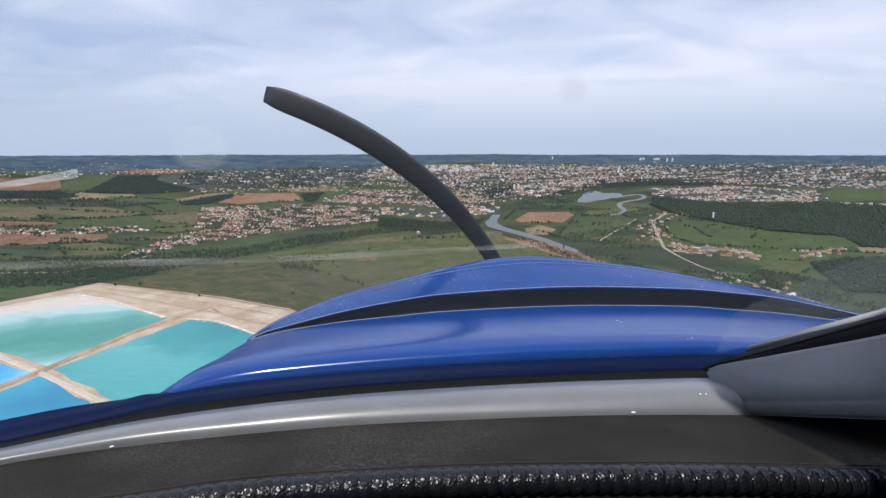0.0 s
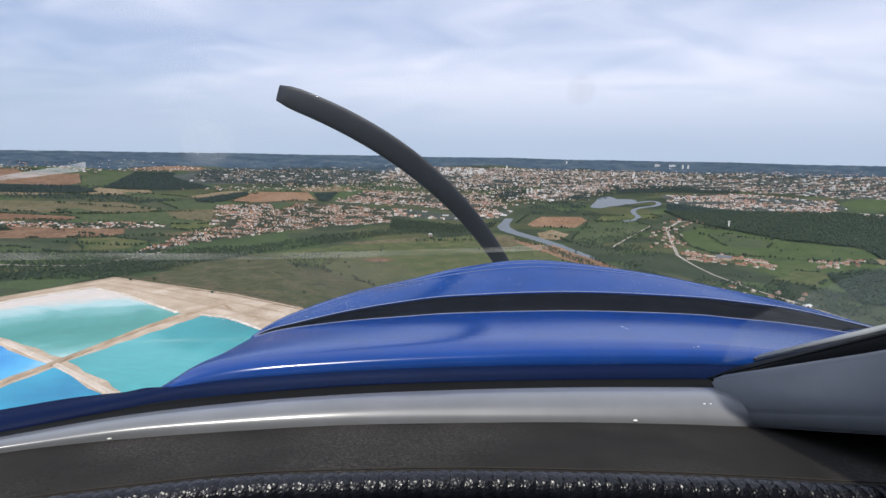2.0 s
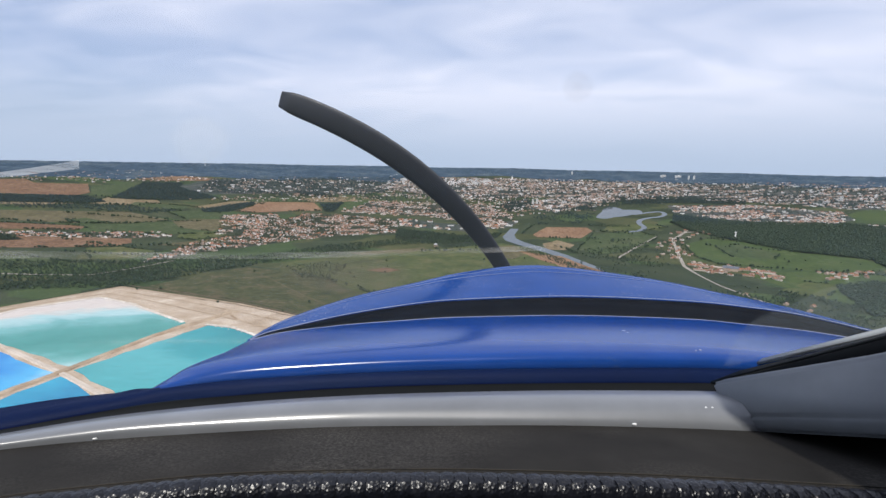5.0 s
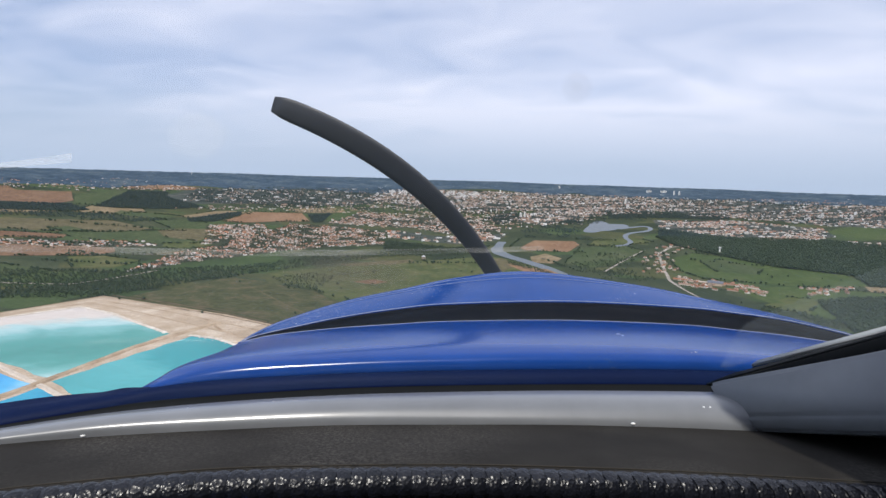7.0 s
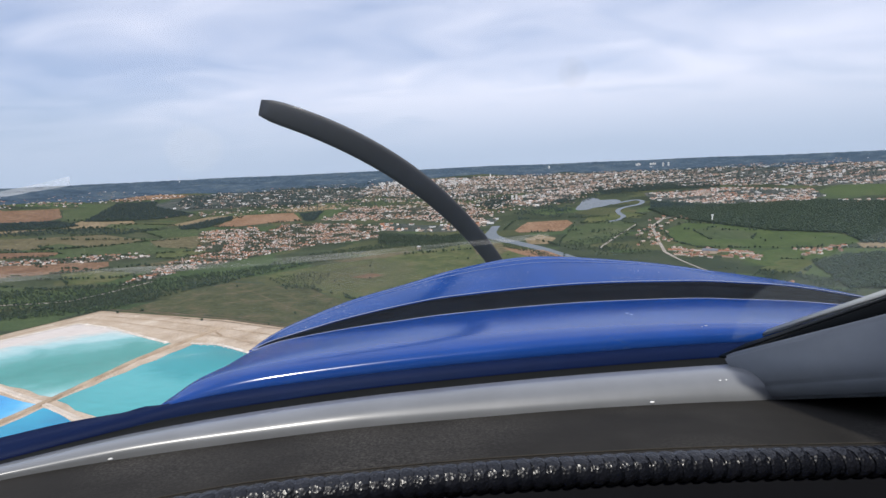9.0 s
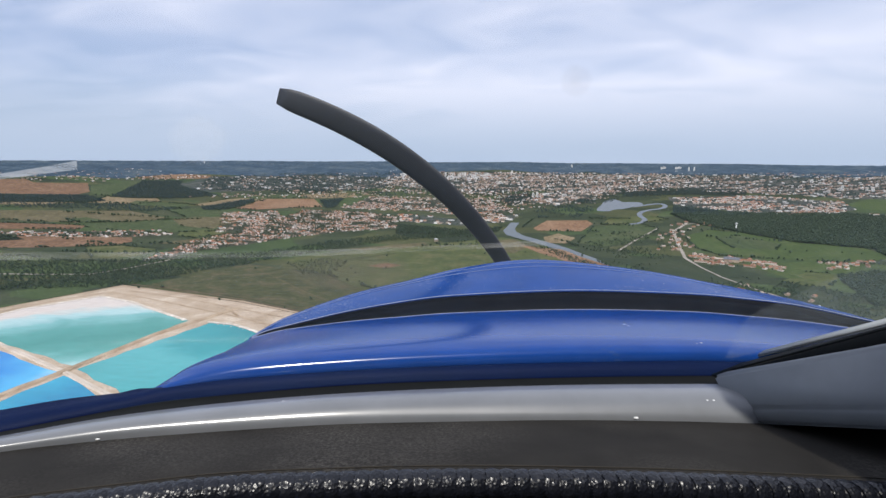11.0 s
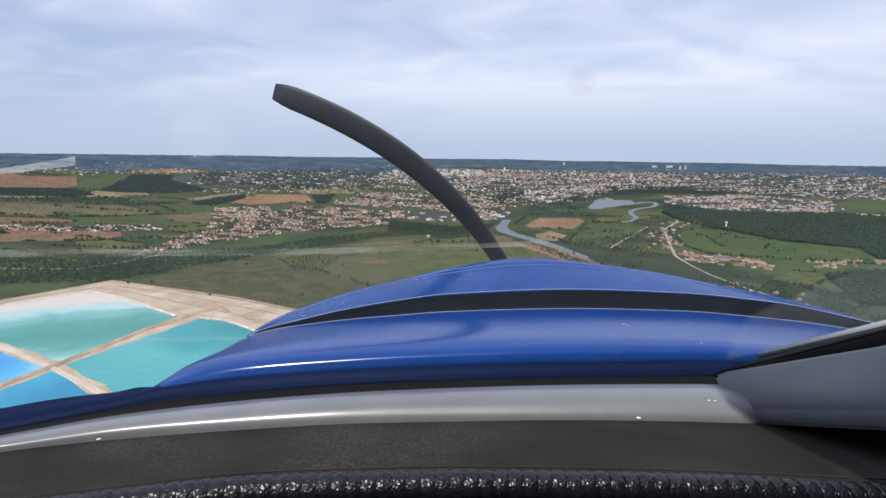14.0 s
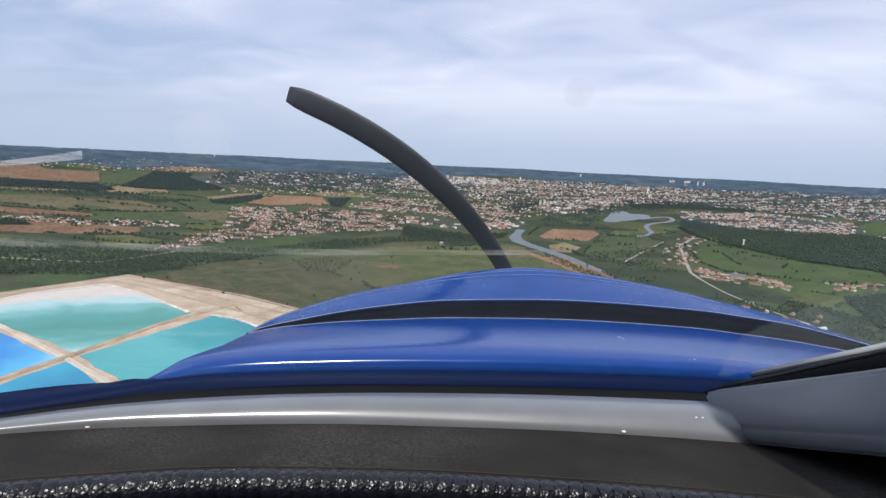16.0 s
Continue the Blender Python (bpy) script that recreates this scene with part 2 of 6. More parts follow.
def pond_material(name, centre, reach, turn, stops, warp=0.35):
    """Mineral water whose colour follows its depth: deep in an oval hollow, milky over the shelving bed."""
    m, nt, b = material(name, 0.20, 0, 0.2)
    L = nt.links.new
    co = nt.nodes.new("ShaderNodeTexCoord")
    mp = nt.nodes.new("ShaderNodeMapping")
    mp.vector_type = "TEXTURE"
    mp.inputs["Location"].default_value = (*centre, 0)
    mp.inputs["Rotation"].default_value = (0, 0, turn)
    mp.inputs["Scale"].default_value = (*reach, 1e6)
    L(co.outputs["Object"], mp.inputs[0])
    ln = nt.nodes.new("ShaderNodeVectorMath"); ln.operation = "LENGTH"
    L(mp.outputs[0], ln.inputs[0])
    n = noise_node(nt, 0.008, 5, 0.55, distort=0.5)
    sub = nt.nodes.new("ShaderNodeMath"); sub.operation = "MULTIPLY_ADD"
    sub.inputs[1].default_value, sub.inputs[2].default_value = warp * 2, -warp
    L(n.outputs["Fac"], sub.inputs[0])
    add = nt.nodes.new("ShaderNodeMath"); add.operation = "ADD"
    L(ln.outputs["Value"], add.inputs[0]); L(sub.outputs[0], add.inputs[1])
    half = nt.nodes.new("ShaderNodeMath"); half.operation = "MULTIPLY"; half.inputs[1].default_value = 0.5
    L(add.outputs[0], half.inputs[0])
    r = ramp_node(nt, stops)
    r.color_ramp.interpolation = "EASE"
    L(half.outputs[0], r.inputs[0])
    n2 = noise_node(nt, 0.028, 4, 0.6, stretch=(1, 3, 1), turn=0.5)
    r2 = ramp_node(nt, [(0.3, (0.9, 0.9, 0.9)), (0.7, (1.07, 1.07, 1.07))])
    L(n2.outputs["Fac"], r2.inputs[0])
    L(mix_color(nt, "MULTIPLY", r.outputs[0], r2.outputs[0], 1.0), b.inputs["Base Color"])
    return m


# ---- the lie of the land ----


def land_height(x, y):
    """A flat valley floor that climbs to a wooded plateau on the skyline."""
    r = math.hypot(x, y)
    return 0.0 if r < 1900 else 317.0 * ((r - 1900) / 3000) ** 1.25


def mesh_object(name, verts, faces, mats, index=None, smooth=False, parent=None):
    me = bpy.data.meshes.new(name)
    me.from_pydata(verts, [], faces)
    for m in mats:
        me.materials.append(m)
    if index is not None:
        me.polygons.foreach_set("material_index", index)
    if smooth:
        me.polygons.foreach_set("use_smooth", [True] * len(me.polygons))
    me.update()
    ob = new(name, me)
    if parent:
        ob.parent = parent
    return ob


def part(name, bm, mat, parent, label=""):
    me = bpy.data.meshes.new(name)
    bm.to_mesh(me)
    bm.free()
    me.materials.append(mat)
    ob = new(name, me)
    ob.parent = parent
    return tagged(ob, label)


def ground_sheet():
    radii = [0, 60, 120] + list(range(180, 1900, 60)) + list(range(1900, 4901, 50))
    turns = 360
    verts, faces = [(0, 0, 0)], []
    for r in radii[1:]:
        for k in range(turns):
            a = 2 * math.pi * k / turns
            x, y = r * math.sin(a), r * math.cos(a)
            verts.append((x, y, land_height(x, y)))
    for k in range(turns):
        faces.append((0, 1 + (k + 1) % turns, 1 + k))
    for i in range(len(radii) - 2):
        for k in range(turns):
            a, b = 1 + i * turns + k, 1 + i * turns + (k + 1) % turns
            faces.append((a, b, b + turns, a + turns))
    ob = mesh_object("ground", verts, faces, [GRASS], smooth=True)
    return tagged(ob, "green valley floor rising to a wooded plateau", "ground", kind="structure")


ground_sheet()


def inside(poly, x, y):
    hit = False
    for (x0, y0), (x1, y1) in zip(poly, poly[1:] + poly[:1]):
        if (y0 > y) != (y1 > y) and x < (x1 - x0) * (y - y0) / (y1 - y0) + x0:
            hit = not hit
    return hit


def ragged(poly, step, wobble, rng):
    out = []
    for (x0, y0), (x1, y1) in zip(poly, poly[1:] + poly[:1]):
        d = math.hypot(x1 - x0, y1 - y0)
        n = max(1, int(d / step))
        for k in range(n):
            f = k / n
            w = wobble if k else wobble * 0.4
            out.append((x0 + (x1 - x0) * f + rng.uniform(-w, w), y0 + (y1 - y0) * f + rng.uniform(-w, w)))
    return out


def drape(poly, lift):
    bm = bmesh.new()
    bm.faces.new([bm.verts.new((x, y, 0)) for x, y in poly])
    bmesh.ops.triangulate(bm, faces=bm.faces[:])
    for _ in range(7):
        long_edges = [e for e in bm.edges if e.calc_length() > 130]
        if not long_edges:
            break
        bmesh.ops.subdivide_edges(bm, edges=long_edges, cuts=1)
        bmesh.ops.triangulate(bm, faces=[f for f in bm.faces if len(f.verts) > 3])
    for v in bm.verts:
        v.co.z = land_height(v.co.x, v.co.y) + lift
    for f in bm.faces:
        if f.normal.z < 0:
            f.normal_flip()
    return bm


def land(name, poly, mat, lift, label, category, wobble=3.0, step=45):
    rng = random.Random(name + str(poly[0]))
    bm = drape(ragged(poly, step, wobble, rng), lift)
    me = bpy.data.meshes.new(name)
    bm.to_mesh(me)
    bm.free()
    me.materials.append(mat)
    return tagged(new(name, me), label, category, kind="structure")


FIELD_FAR_BROWN = [(-3009, 2770), (-2403, 3076), (-2209, 2835), (-2207, 2731), (-2732, 2505)]
FIELD_TAN_STRIP = [(-2024, 2567), (-2045, 2751), (-1805, 2821), (-1710, 2715), (-1805, 2613)]
FIELD_OLIVE = [(-2396, 2185), (-1892, 2393), (-1730, 2462), (-1441, 2357), (-1556, 2240), (-1775, 2148), (-2279, 2073)]
FIELD_RUST = [(-2211, 2009), (-1684, 2125), (-1660, 2059), (-2093, 1896)]
FIELD_CLAY = [(-2005, 1813), (-1552, 1947), (-1385, 1984), (-1342, 1919), (-1366, 1864), (-1436, 1821), (-1828, 1646)]
FIELD_RIDGE = [(-2393, 3528), (-2186, 3662), (-1916, 3673), (-1894, 3553), (-2064, 3450), (-2274, 3375)]
FIELD_STUBBLE = [(-1531, 2694), (-1434, 2908), (-1292, 3023), (-1228, 2946), (-1282, 2681)]
FIELD_PLOUGHED = [(-1276, 2668), (-1256, 2976), (-972, 3052), (-858, 2830), (-1034, 2763), (-1175, 2669)]
FIELD_LIGHT_GREEN = [(-1737, 2114), (-1662, 2218), (-1451, 2331), (-1208, 2433), (-1140, 2167), (-1340, 2087), (-1562, 2078)]
FIELD_GREEN_RIDGE = [(-2347, 3036), (-2184, 3291), (-2029, 3128), (-2050, 2800), (-2136, 2738)]
FIELD_PALE = [(-1235, 1917), (-1131, 2038), (-1047, 2147), (-1001, 2072), (-1116, 1931)]
MEADOW_OLIVE = [(-938, 1321), (-874, 1496), (-771, 1678), (-641, 1629), (-449, 1527), (-206, 1271), (-245, 958), (-383, 1076), (-608, 1190)]
MEADOW_GREEN = [(-696, 1774), (-478, 1934), (-191, 2085), (116, 2239), (274, 2122), (421, 1933), (195, 1498), (-206, 1271), (-449, 1527)]
PATCH_RED_SOIL = [(-366, 1684), (-305, 1736), (-253, 1705), (-292, 1654)]
FIELD_BANK_BROWN = [(60, 2157), (163, 2204), (223, 2085), (145, 1955), (70, 1997)]
FIELD_BEND_BROWN = [(265, 2426), (349, 2600), (549, 2602), (560, 2519), (474, 2366), (280, 2376)]
FIELD_BEND_TAN = [(290, 2248), (363, 2320), (424, 2234), (370, 2133), (288, 2141)]
FIELD_BEND_GREEN = [(546, 2456), (769, 2525), (827, 2410), (707, 2196), (496, 2069), (420, 2149)]
FIELD_FAR_GREEN = [(1899, 2816), (2093, 2920), (2757, 2533), (2576, 2361), (1920, 2630)]
PASTURE_BRIGHT = [(887, 2255), (1034, 2368), (1153, 2291), (1270, 2104), (1437, 2113), (1439, 1893), (1403, 1831), (1238, 1809), (890, 1928), (853, 2048)]
PASTURE_LOW = [(914, 1802), (1131, 1831), (1347, 1768), (1769, 1596), (1461, 1306), (1007, 1462)]
TRACK_TAN = [(1395, 1833), (1854, 1677), (1781, 1608), (1364, 1764)]
RIVER = [(169, 2549), (208, 2546), (179, 2421), (179, 2348), (213, 2266), (291, 2162), (366, 2043), (446, 1857), (469, 1643), (444, 1618), (407, 1817), (336, 1998), (251, 2123), (183, 2213), (134, 2283), (120, 2364)]
LAKE = [(640, 2832), (664, 2912), (712, 3010), (742, 3112), (812, 3186), (846, 3128), (840, 3078), (892, 3080), (948, 3058), (930, 2966), (868, 2940), (804, 2884), (742, 2868), (706, 2820)]
CHANNEL = [(864, 2933), (974, 2996), (1040, 3017), (1047, 2943), (996, 2869), (911, 2839), (848, 2772), (828, 2684), (834, 2610), (794, 2534), (730, 2505)]
WOOD_RIGHT = [(992, 2725), (1244, 2723), (1757, 2599), (2340, 2136), (1854, 1677), (1417, 1836), (1454, 1974), (1255, 2118), (1135, 2307), (1014, 2516)]
WOOD_BELT = [(-1701, 1525), (-1254, 1652), (-1032, 1744), (-794, 1871), (-604, 2081), (-353, 2242), (44, 2334), (43, 2255), (-337, 2136), (-563, 1932), (-740, 1739), (-886, 1518), (-985, 1345), (-1405, 1246)]
WOOD_LEFT = [(-2025, 2740), (-2190, 3289), (-1969, 3387), (-1901, 3230), (-1541, 3009), (-1658, 2858), (-1826, 2781)]
WOOD_SPINNEY = [(-1455, 2650), (-1376, 2852), (-1301, 2968), (-1260, 2857), (-1303, 2634), (-1407, 2587)]
WOOD_NOTCH = [(-930, 3021), (-803, 3105), (-784, 2821), (-834, 2801)]
WOOD_RIVERSIDE = [(-386, 2463), (-59, 2374), (127, 2449), (96, 2342), (-107, 2272), (-356, 2263)]
WOOD_CITY_EDGE = [(126, 3222), (330, 3445), (346, 3181), (188, 2983)]
WOOD_VALLEY = [(303, 2841), (449, 2988), (790, 3328), (905, 3221), (689, 3038), (518, 2663), (312, 2646)]
WOOD_FAR_LEFT = [(-2720, 2493), (-2160, 2747), (-1968, 2644), (-2024, 2567), (-2544, 2326)]
WOOD_STRIP_LEFT = [(-2544, 2326), (-1867, 2582), (-1543, 2602), (-1582, 2482), (-1926, 2438), (-2444, 2231)]
WOOD_CORRIDOR = [(885, 3572), (1240, 3477), (1659, 3330), (1595, 3199), (1170, 3276), (915, 3259)]
TREES_RIGHT_BANK = [(436, 2233), (672, 2375), (742, 2191), (709, 1901), (505, 1641), (463, 1929)]
VILLAGE_MAIN = [(-1133, 1635), (-1057, 1788), (-962, 1920), (-778, 2121), (-606, 2268), (-371, 2366), (-413, 2648), (-670, 2753), (-928, 2716), (-998, 2375), (-1060, 2125), (-1133, 2001)]
VILLAGE_NORTH = [(-1286, 2539), (-1059, 2671), (-932, 2481), (-1015, 2235), (-1119, 2149)]
VILLAGE_SMALL = [(-2063, 1868), (-1543, 2052), (-1362, 2124), (-1256, 2080), (-1385, 1984), (-2005, 1813)]
SUBURB = [(-759, 2807), (-637, 3211), (-348, 3127), (62, 3208), (211, 2850), (-7, 2642), (-252, 2795), (-562, 2820)]
SUBURB_RIVER = [(-424, 2719), (-65, 2617), (235, 2770), (162, 2576), (-34, 2458), (-369, 2540)]
CITY_WEST = [(-1956, 3235), (-1893, 3628), (-1422, 3960), (-841, 4280), (-676, 4416), (-531, 3707), (-815, 3377), (-1201, 3328), (-1618, 3084)]
CITY_CORE = [(-730, 3696), (-600, 4250), (-108, 4330), (914, 4240), (1480, 4090), (1255, 3520), (799, 3368), (451, 3517), (-81, 3394)]
CITY_EAST = [(1518, 4274), (2186, 3897), (3217, 2970), (2733, 2510), (1997, 2966), (1659, 3330), (1255, 3520)]
CITY_RED = [(1143, 3201), (1586, 3181), (1937, 2874), (1862, 2672), (1572, 2574), (1381, 2699), (1094, 2966)]
CITY_BLOCKS = [(266, 3134), (440, 3431), (848, 3581), (834, 3360), (620, 3199), (452, 3005)]
CITY_FAR_RIGHT = [(2373, 3725), (2635, 3816), (2918, 3603), (3311, 3060), (3186, 2941), (2375, 3544)]
CITY_LOW_RIGHT = [(1845, 2564), (2493, 2282), (2340, 2136), (1837, 2475)]
HAMLET = [(782, 2274), (977, 2580), (1111, 2549), (1098, 2456), (916, 2331), (842, 2021), (693, 1976), (703, 2072)]
HAMLET_ROW = [(776, 1964), (922, 1905), (1040, 1815), (1000, 1708), (794, 1803)]
HAMLET_EAST = [(1140, 1830), (1247, 1824), (1370, 1813), (1314, 1744), (1138, 1716)]
ROAD_HAMLET = [(1105, 2536), (975, 2484), (871, 2340), (814, 2126), (755, 1895), (756, 1807)]
ROAD_BELT = [(-1577, 1408), (-1180, 1482), (-1116, 1582), (-1052, 1713)]
ROAD_RIVER = [(827, 2410), (673, 2202), (550, 2014)]
TOWN_WEST = [(-1760, 3130), (-1900, 3640), (-1420, 3990), (-760, 4180), (-600, 4230), (-640, 3260), (-1060, 3230)]
TOWN_SPREAD = [(-640, 3260), (-600, 4230), (0, 4330), (930, 4240), (1500, 4080), (2240, 3900), (3120, 3120), (2720, 2560), (2010, 2960), (1640, 3230), (1240, 3440), (900, 3390), (500, 3340), (100, 3270), (-330, 3180)]
TOWN_GREEN = [(-1700, 2880), (-1540, 3050), (-1060, 3230), (-620, 3260), (-330, 3180), (60, 3260), (500, 3340), (900, 3390), (700, 3060), (320, 2900), (220, 2860), (60, 3190), (-350, 3110), (-640, 3190), (-790, 3120), (-960, 3070), (-1240, 3000)]
SLOPE_WEST = [(-3050, 2900), (-2980, 3260), (-2500, 3720), (-1900, 3640), (-1990, 3400), (-2220, 3330), (-2420, 3110), (-2780, 2960)]
FARM_TREES = [(610, 1480), (760, 1640), (960, 1560), (1040, 1400), (980, 1180), (860, 1050), (700, 1240)]
WOOD_LAKE = [(605, 3297), (811, 3401), (1123, 3355), (1263, 3300), (1129, 3183), (1017, 3215), (882, 3229), (753, 3171), (690, 3050), (622, 2824), (517, 2672), (534, 2883)]
LAKE_HEDGE = [(569, 2676), (770, 2652), (760, 2615), (560, 2626)]
RIVER_BELT = [(500, 1640), (560, 1660), (640, 1480), (720, 1240), (690, 1120), (600, 1300)]
PT_FARM = [(700, 1430), (742, 1462), (775, 1420), (735, 1388), (800, 1370), (838, 1412), (862, 1350), (818, 1322), (902, 1402), (780, 1510)]
PT_WHITE_HOUSE = [(-167, 2135)]
PT_WATER_TOWER = [(1150, 2365)]
PT_MAST = [(-2253, 4205)]
PT_TOWERS = [(1639, 4193), (1674, 4178)]
PT_TOWERBLOCK = [(345, 3239), (372, 3255), (770, 3769), (1170, 3879), (278, 4265), (-98, 4149), (805, 4558)]
PT_LONGBLOCKS = [(-580, 4066), (-501, 4068), (-392, 3936), (-328, 3936), (-204, 4014), (-8, 4006), (81, 4110), (1497, 4349), (1600, 4309)]
FIELD_W1 = [(-2560, 1976), (-2332, 2124), (-2155, 1945), (-2352, 1777)]
FIELD_W2 = [(-2946, 2249), (-2715, 2464), (-2551, 2381), (-2444, 2231), (-2703, 2056)]
FIELD_W3 = [(-1752, 1573), (-1537, 1642), (-1335, 1616), (-1425, 1517), (-1607, 1436)]
FIELD_W4 = [(-1840, 2199), (-1708, 2152), (-1669, 2228), (-1796, 2268)]
FIELD_W5 = [(-1443, 1804), (-1337, 1852), (-1182, 1831), (-1200, 1707), (-1324, 1672)]
FIELD_W6 = [(-1575, 2538), (-1402, 2660), (-1260, 2543), (-1408, 2413)]
FIELD_W7 = [(-2985, 2803), (-2775, 3041), (-2623, 2940), (-2740, 2620)]
FIELD_W8 = [(-1076, 3167), (-867, 3290), (-648, 3268), (-807, 3123), (-1010, 3065)]
FIELD_W9 = [(-926, 3244), (-525, 3395), (-300, 3358), (-495, 3198), (-770, 3182)]
FIELD_E1 = [(659, 2642), (881, 2704), (935, 2604), (769, 2525), (597, 2500)]
FIELD_E2 = [(1019, 2529), (1123, 2450), (1151, 2340), (1044, 2391)]
WOOD_W1 = [(-2091, 1750), (-1831, 1881), (-1710, 1838), (-1967, 1673)]
WOOD_E1 = [(1082, 2934), (1342, 2679), (1334, 2605), (1001, 2708)]
PT_TERRACES = [(796, 1907), (825, 1885), (864, 1870), (937, 1849), (970, 1827), (1003, 1805), (788, 1837), (829, 1815), (917, 1769), (1000, 1756)]
PT_MANOR = [(891, 1840)]
TRACK_MEADOW = [(-756, 1651), (-605, 1492), (-474, 1347), (-370, 1247)]
TRACK_MEADOW_LOW = [(-918, 1383), (-674, 1239), (-492, 1134)]
HEDGE_MEADOW = [(-466, 1763), (-378, 1860), (-304, 1915)]
WOOD_MEADOW = [(-648, 1698), (-527, 1806), (-437, 1762), (-435, 1603), (-535, 1531)]
WOOD_RIGHT_LOW = [(1120, 1644), (1239, 1697), (1351, 1696), (1729, 1558), (1360, 1212), (997, 1334)]
RIVER_TREES = [(191, 2191), (270, 2091), (342, 1968), (410, 1786), (438, 1594), (403, 1564), (351, 1789), (259, 2004), (180, 2119)]
FIELD_W10 = [(-1820, 2594), (-1853, 2709), (-1538, 2708), (-1543, 2602)]
FIELD_W11 = [(-1439, 2357), (-1230, 2481), (-1131, 2370), (-1171, 2205), (-1333, 2236)]
FIELD_W12 = [(-2583, 2412), (-2364, 2575), (-2059, 2541), (-2182, 2429), (-2450, 2307)]
FIELD_W13 = [(-1464, 2972), (-1311, 3111), (-1082, 3186), (-1010, 3065), (-1234, 2962)]
FIELD_W14 = [(-1277, 2137), (-1160, 2207), (-1074, 2154), (-1152, 2036), (-1240, 2053)]
FIELD_W15 = [(-497, 1970), (-217, 2115), (-189, 2065), (-392, 1934)]
FIELD_E3 = [(1001, 2232), (1116, 2241), (1188, 2082), (1119, 1997), (987, 2044)]
FIELD_E4 = [(909, 1579), (1061, 1699), (1145, 1670), (998, 1498)]
POND_RIM = [(-1167, 744), (-1169, 1032), (-983, 1346), (-594, 1209), (-398, 1118), (-273, 989), (-275, 504), (-375, 215), (-692, 235)]
POND_A = [(-1096, 973), (-1067, 1110), (-965, 1236), (-850, 1190), (-735, 1118), (-632, 1062), (-690, 804)]
POND_B = [(-577, 1052), (-520, 1040), (-455, 1000), (-352, 925), (-370, 769), (-447, 657), (-674, 789)]
POND_C = [(-1119, 692), (-1123, 966), (-699, 779), (-741, 627), (-783, 522), (-830, 384)]
POND_D = [(-677, 766), (-457, 634), (-457, 529), (-478, 348), (-776, 325), (-789, 339), (-756, 487), (-708, 613)]
DYKE_LONG = [(-810, 362), (-769, 504), (-729, 627), (-688, 779), (-648, 973), (-568, 1160)]
DYKE_CROSS = [(-1126, 992), (-914, 894), (-688, 779), (-444, 641), (-341, 583)]
BARN_SITE = [(782, 1267), (837, 1286), (850, 1033), (834, 940)]
FIELD_RIGHT_TAN = [(852, 885), (1351, 1338), (1502, 1229), (1073, 747), (858, 700)]
FIELD_STRIP_BROWN = [(175, 2097), (331, 2029), (460, 1754), (555, 1372), (576, 1210), (474, 1293), (430, 1616)]


# fields and meadows
land("field", FIELD_FAR_BROWN, RUST, 0.5, "far bare brown field on the slope", "field")
land("field", FIELD_TAN_STRIP, STUBBLE, 0.5, "long tan stubble field beside a dark wood", "field")
land("field", FIELD_OLIVE, DULL, 0.4, "wide fallow field of dull olive and tan", "field")
land("field", FIELD_RUST, RUST, 0.4, "narrow bare field of rusty soil", "field")
land("field", FIELD_CLAY, RUST, 0.4, "bare clay-brown field beside the small village", "field")
land("field", FIELD_RIDGE, PLOUGH, 0.5, "brown ploughed field high on the ridge", "field")
land("field", FIELD_STUBBLE, STUBBLE, 0.5, "tan stubble field beside a spinney", "field")
land("field", FIELD_PLOUGHED, PLOUGH, 0.6, "large orange-brown ploughed field above the village", "field")
land("field", FIELD_LIGHT_GREEN, CROP, 0.4, "fresh green crop field on the slope", "field")
land("field", FIELD_GREEN_RIDGE, CROP, 0.4, "green field below the ridge", "field")
land("field", FIELD_PALE, DULL, 0.4, "pale rough yard at the village edge", "field")
land("meadow", MEADOW_OLIVE, OLIVE, 0.3, "rough olive-green meadow behind the settling ponds", "meadow", 5)
land("meadow", MEADOW_GREEN, MEADOW, 0.5, "wide green meadow on the valley floor", "meadow", 5)
land("bare_patch", PATCH_RED_SOIL, RUST, 0.8, "patch of bare reddish soil in the meadow", "soil")
land("field", FIELD_BANK_BROWN, DULL, 0.8, "brown field on the river bank", "field")
land("field", FIELD_BEND_BROWN, PLOUGH, 0.6, "brown ploughed field inside the river bend", "field")
land("field", FIELD_BEND_TAN, STUBBLE, 0.6, "small tan field beside the river", "field")
land("field", FIELD_BEND_GREEN, CROP, 0.4, "green field inside the river bend", "field")
land("field", FIELD_FAR_GREEN, PASTURE, 0.4, "far green field on the town's edge", "field")
land("pasture", PASTURE_BRIGHT, PASTURE, 0.4, "bright green pasture below the dark wood", "pasture", 4)
land("pasture", PASTURE_LOW, PASTURE, 0.3, "green pasture beside the hamlet", "pasture", 4)
land("field", TRACK_TAN, STUBBLE, 0.6, "narrow tan stubble strip along the wood", "field")
land("field", FIELD_RIGHT_TAN, STUBBLE, 0.5, "tan harvested field beside farm sheds", "field")
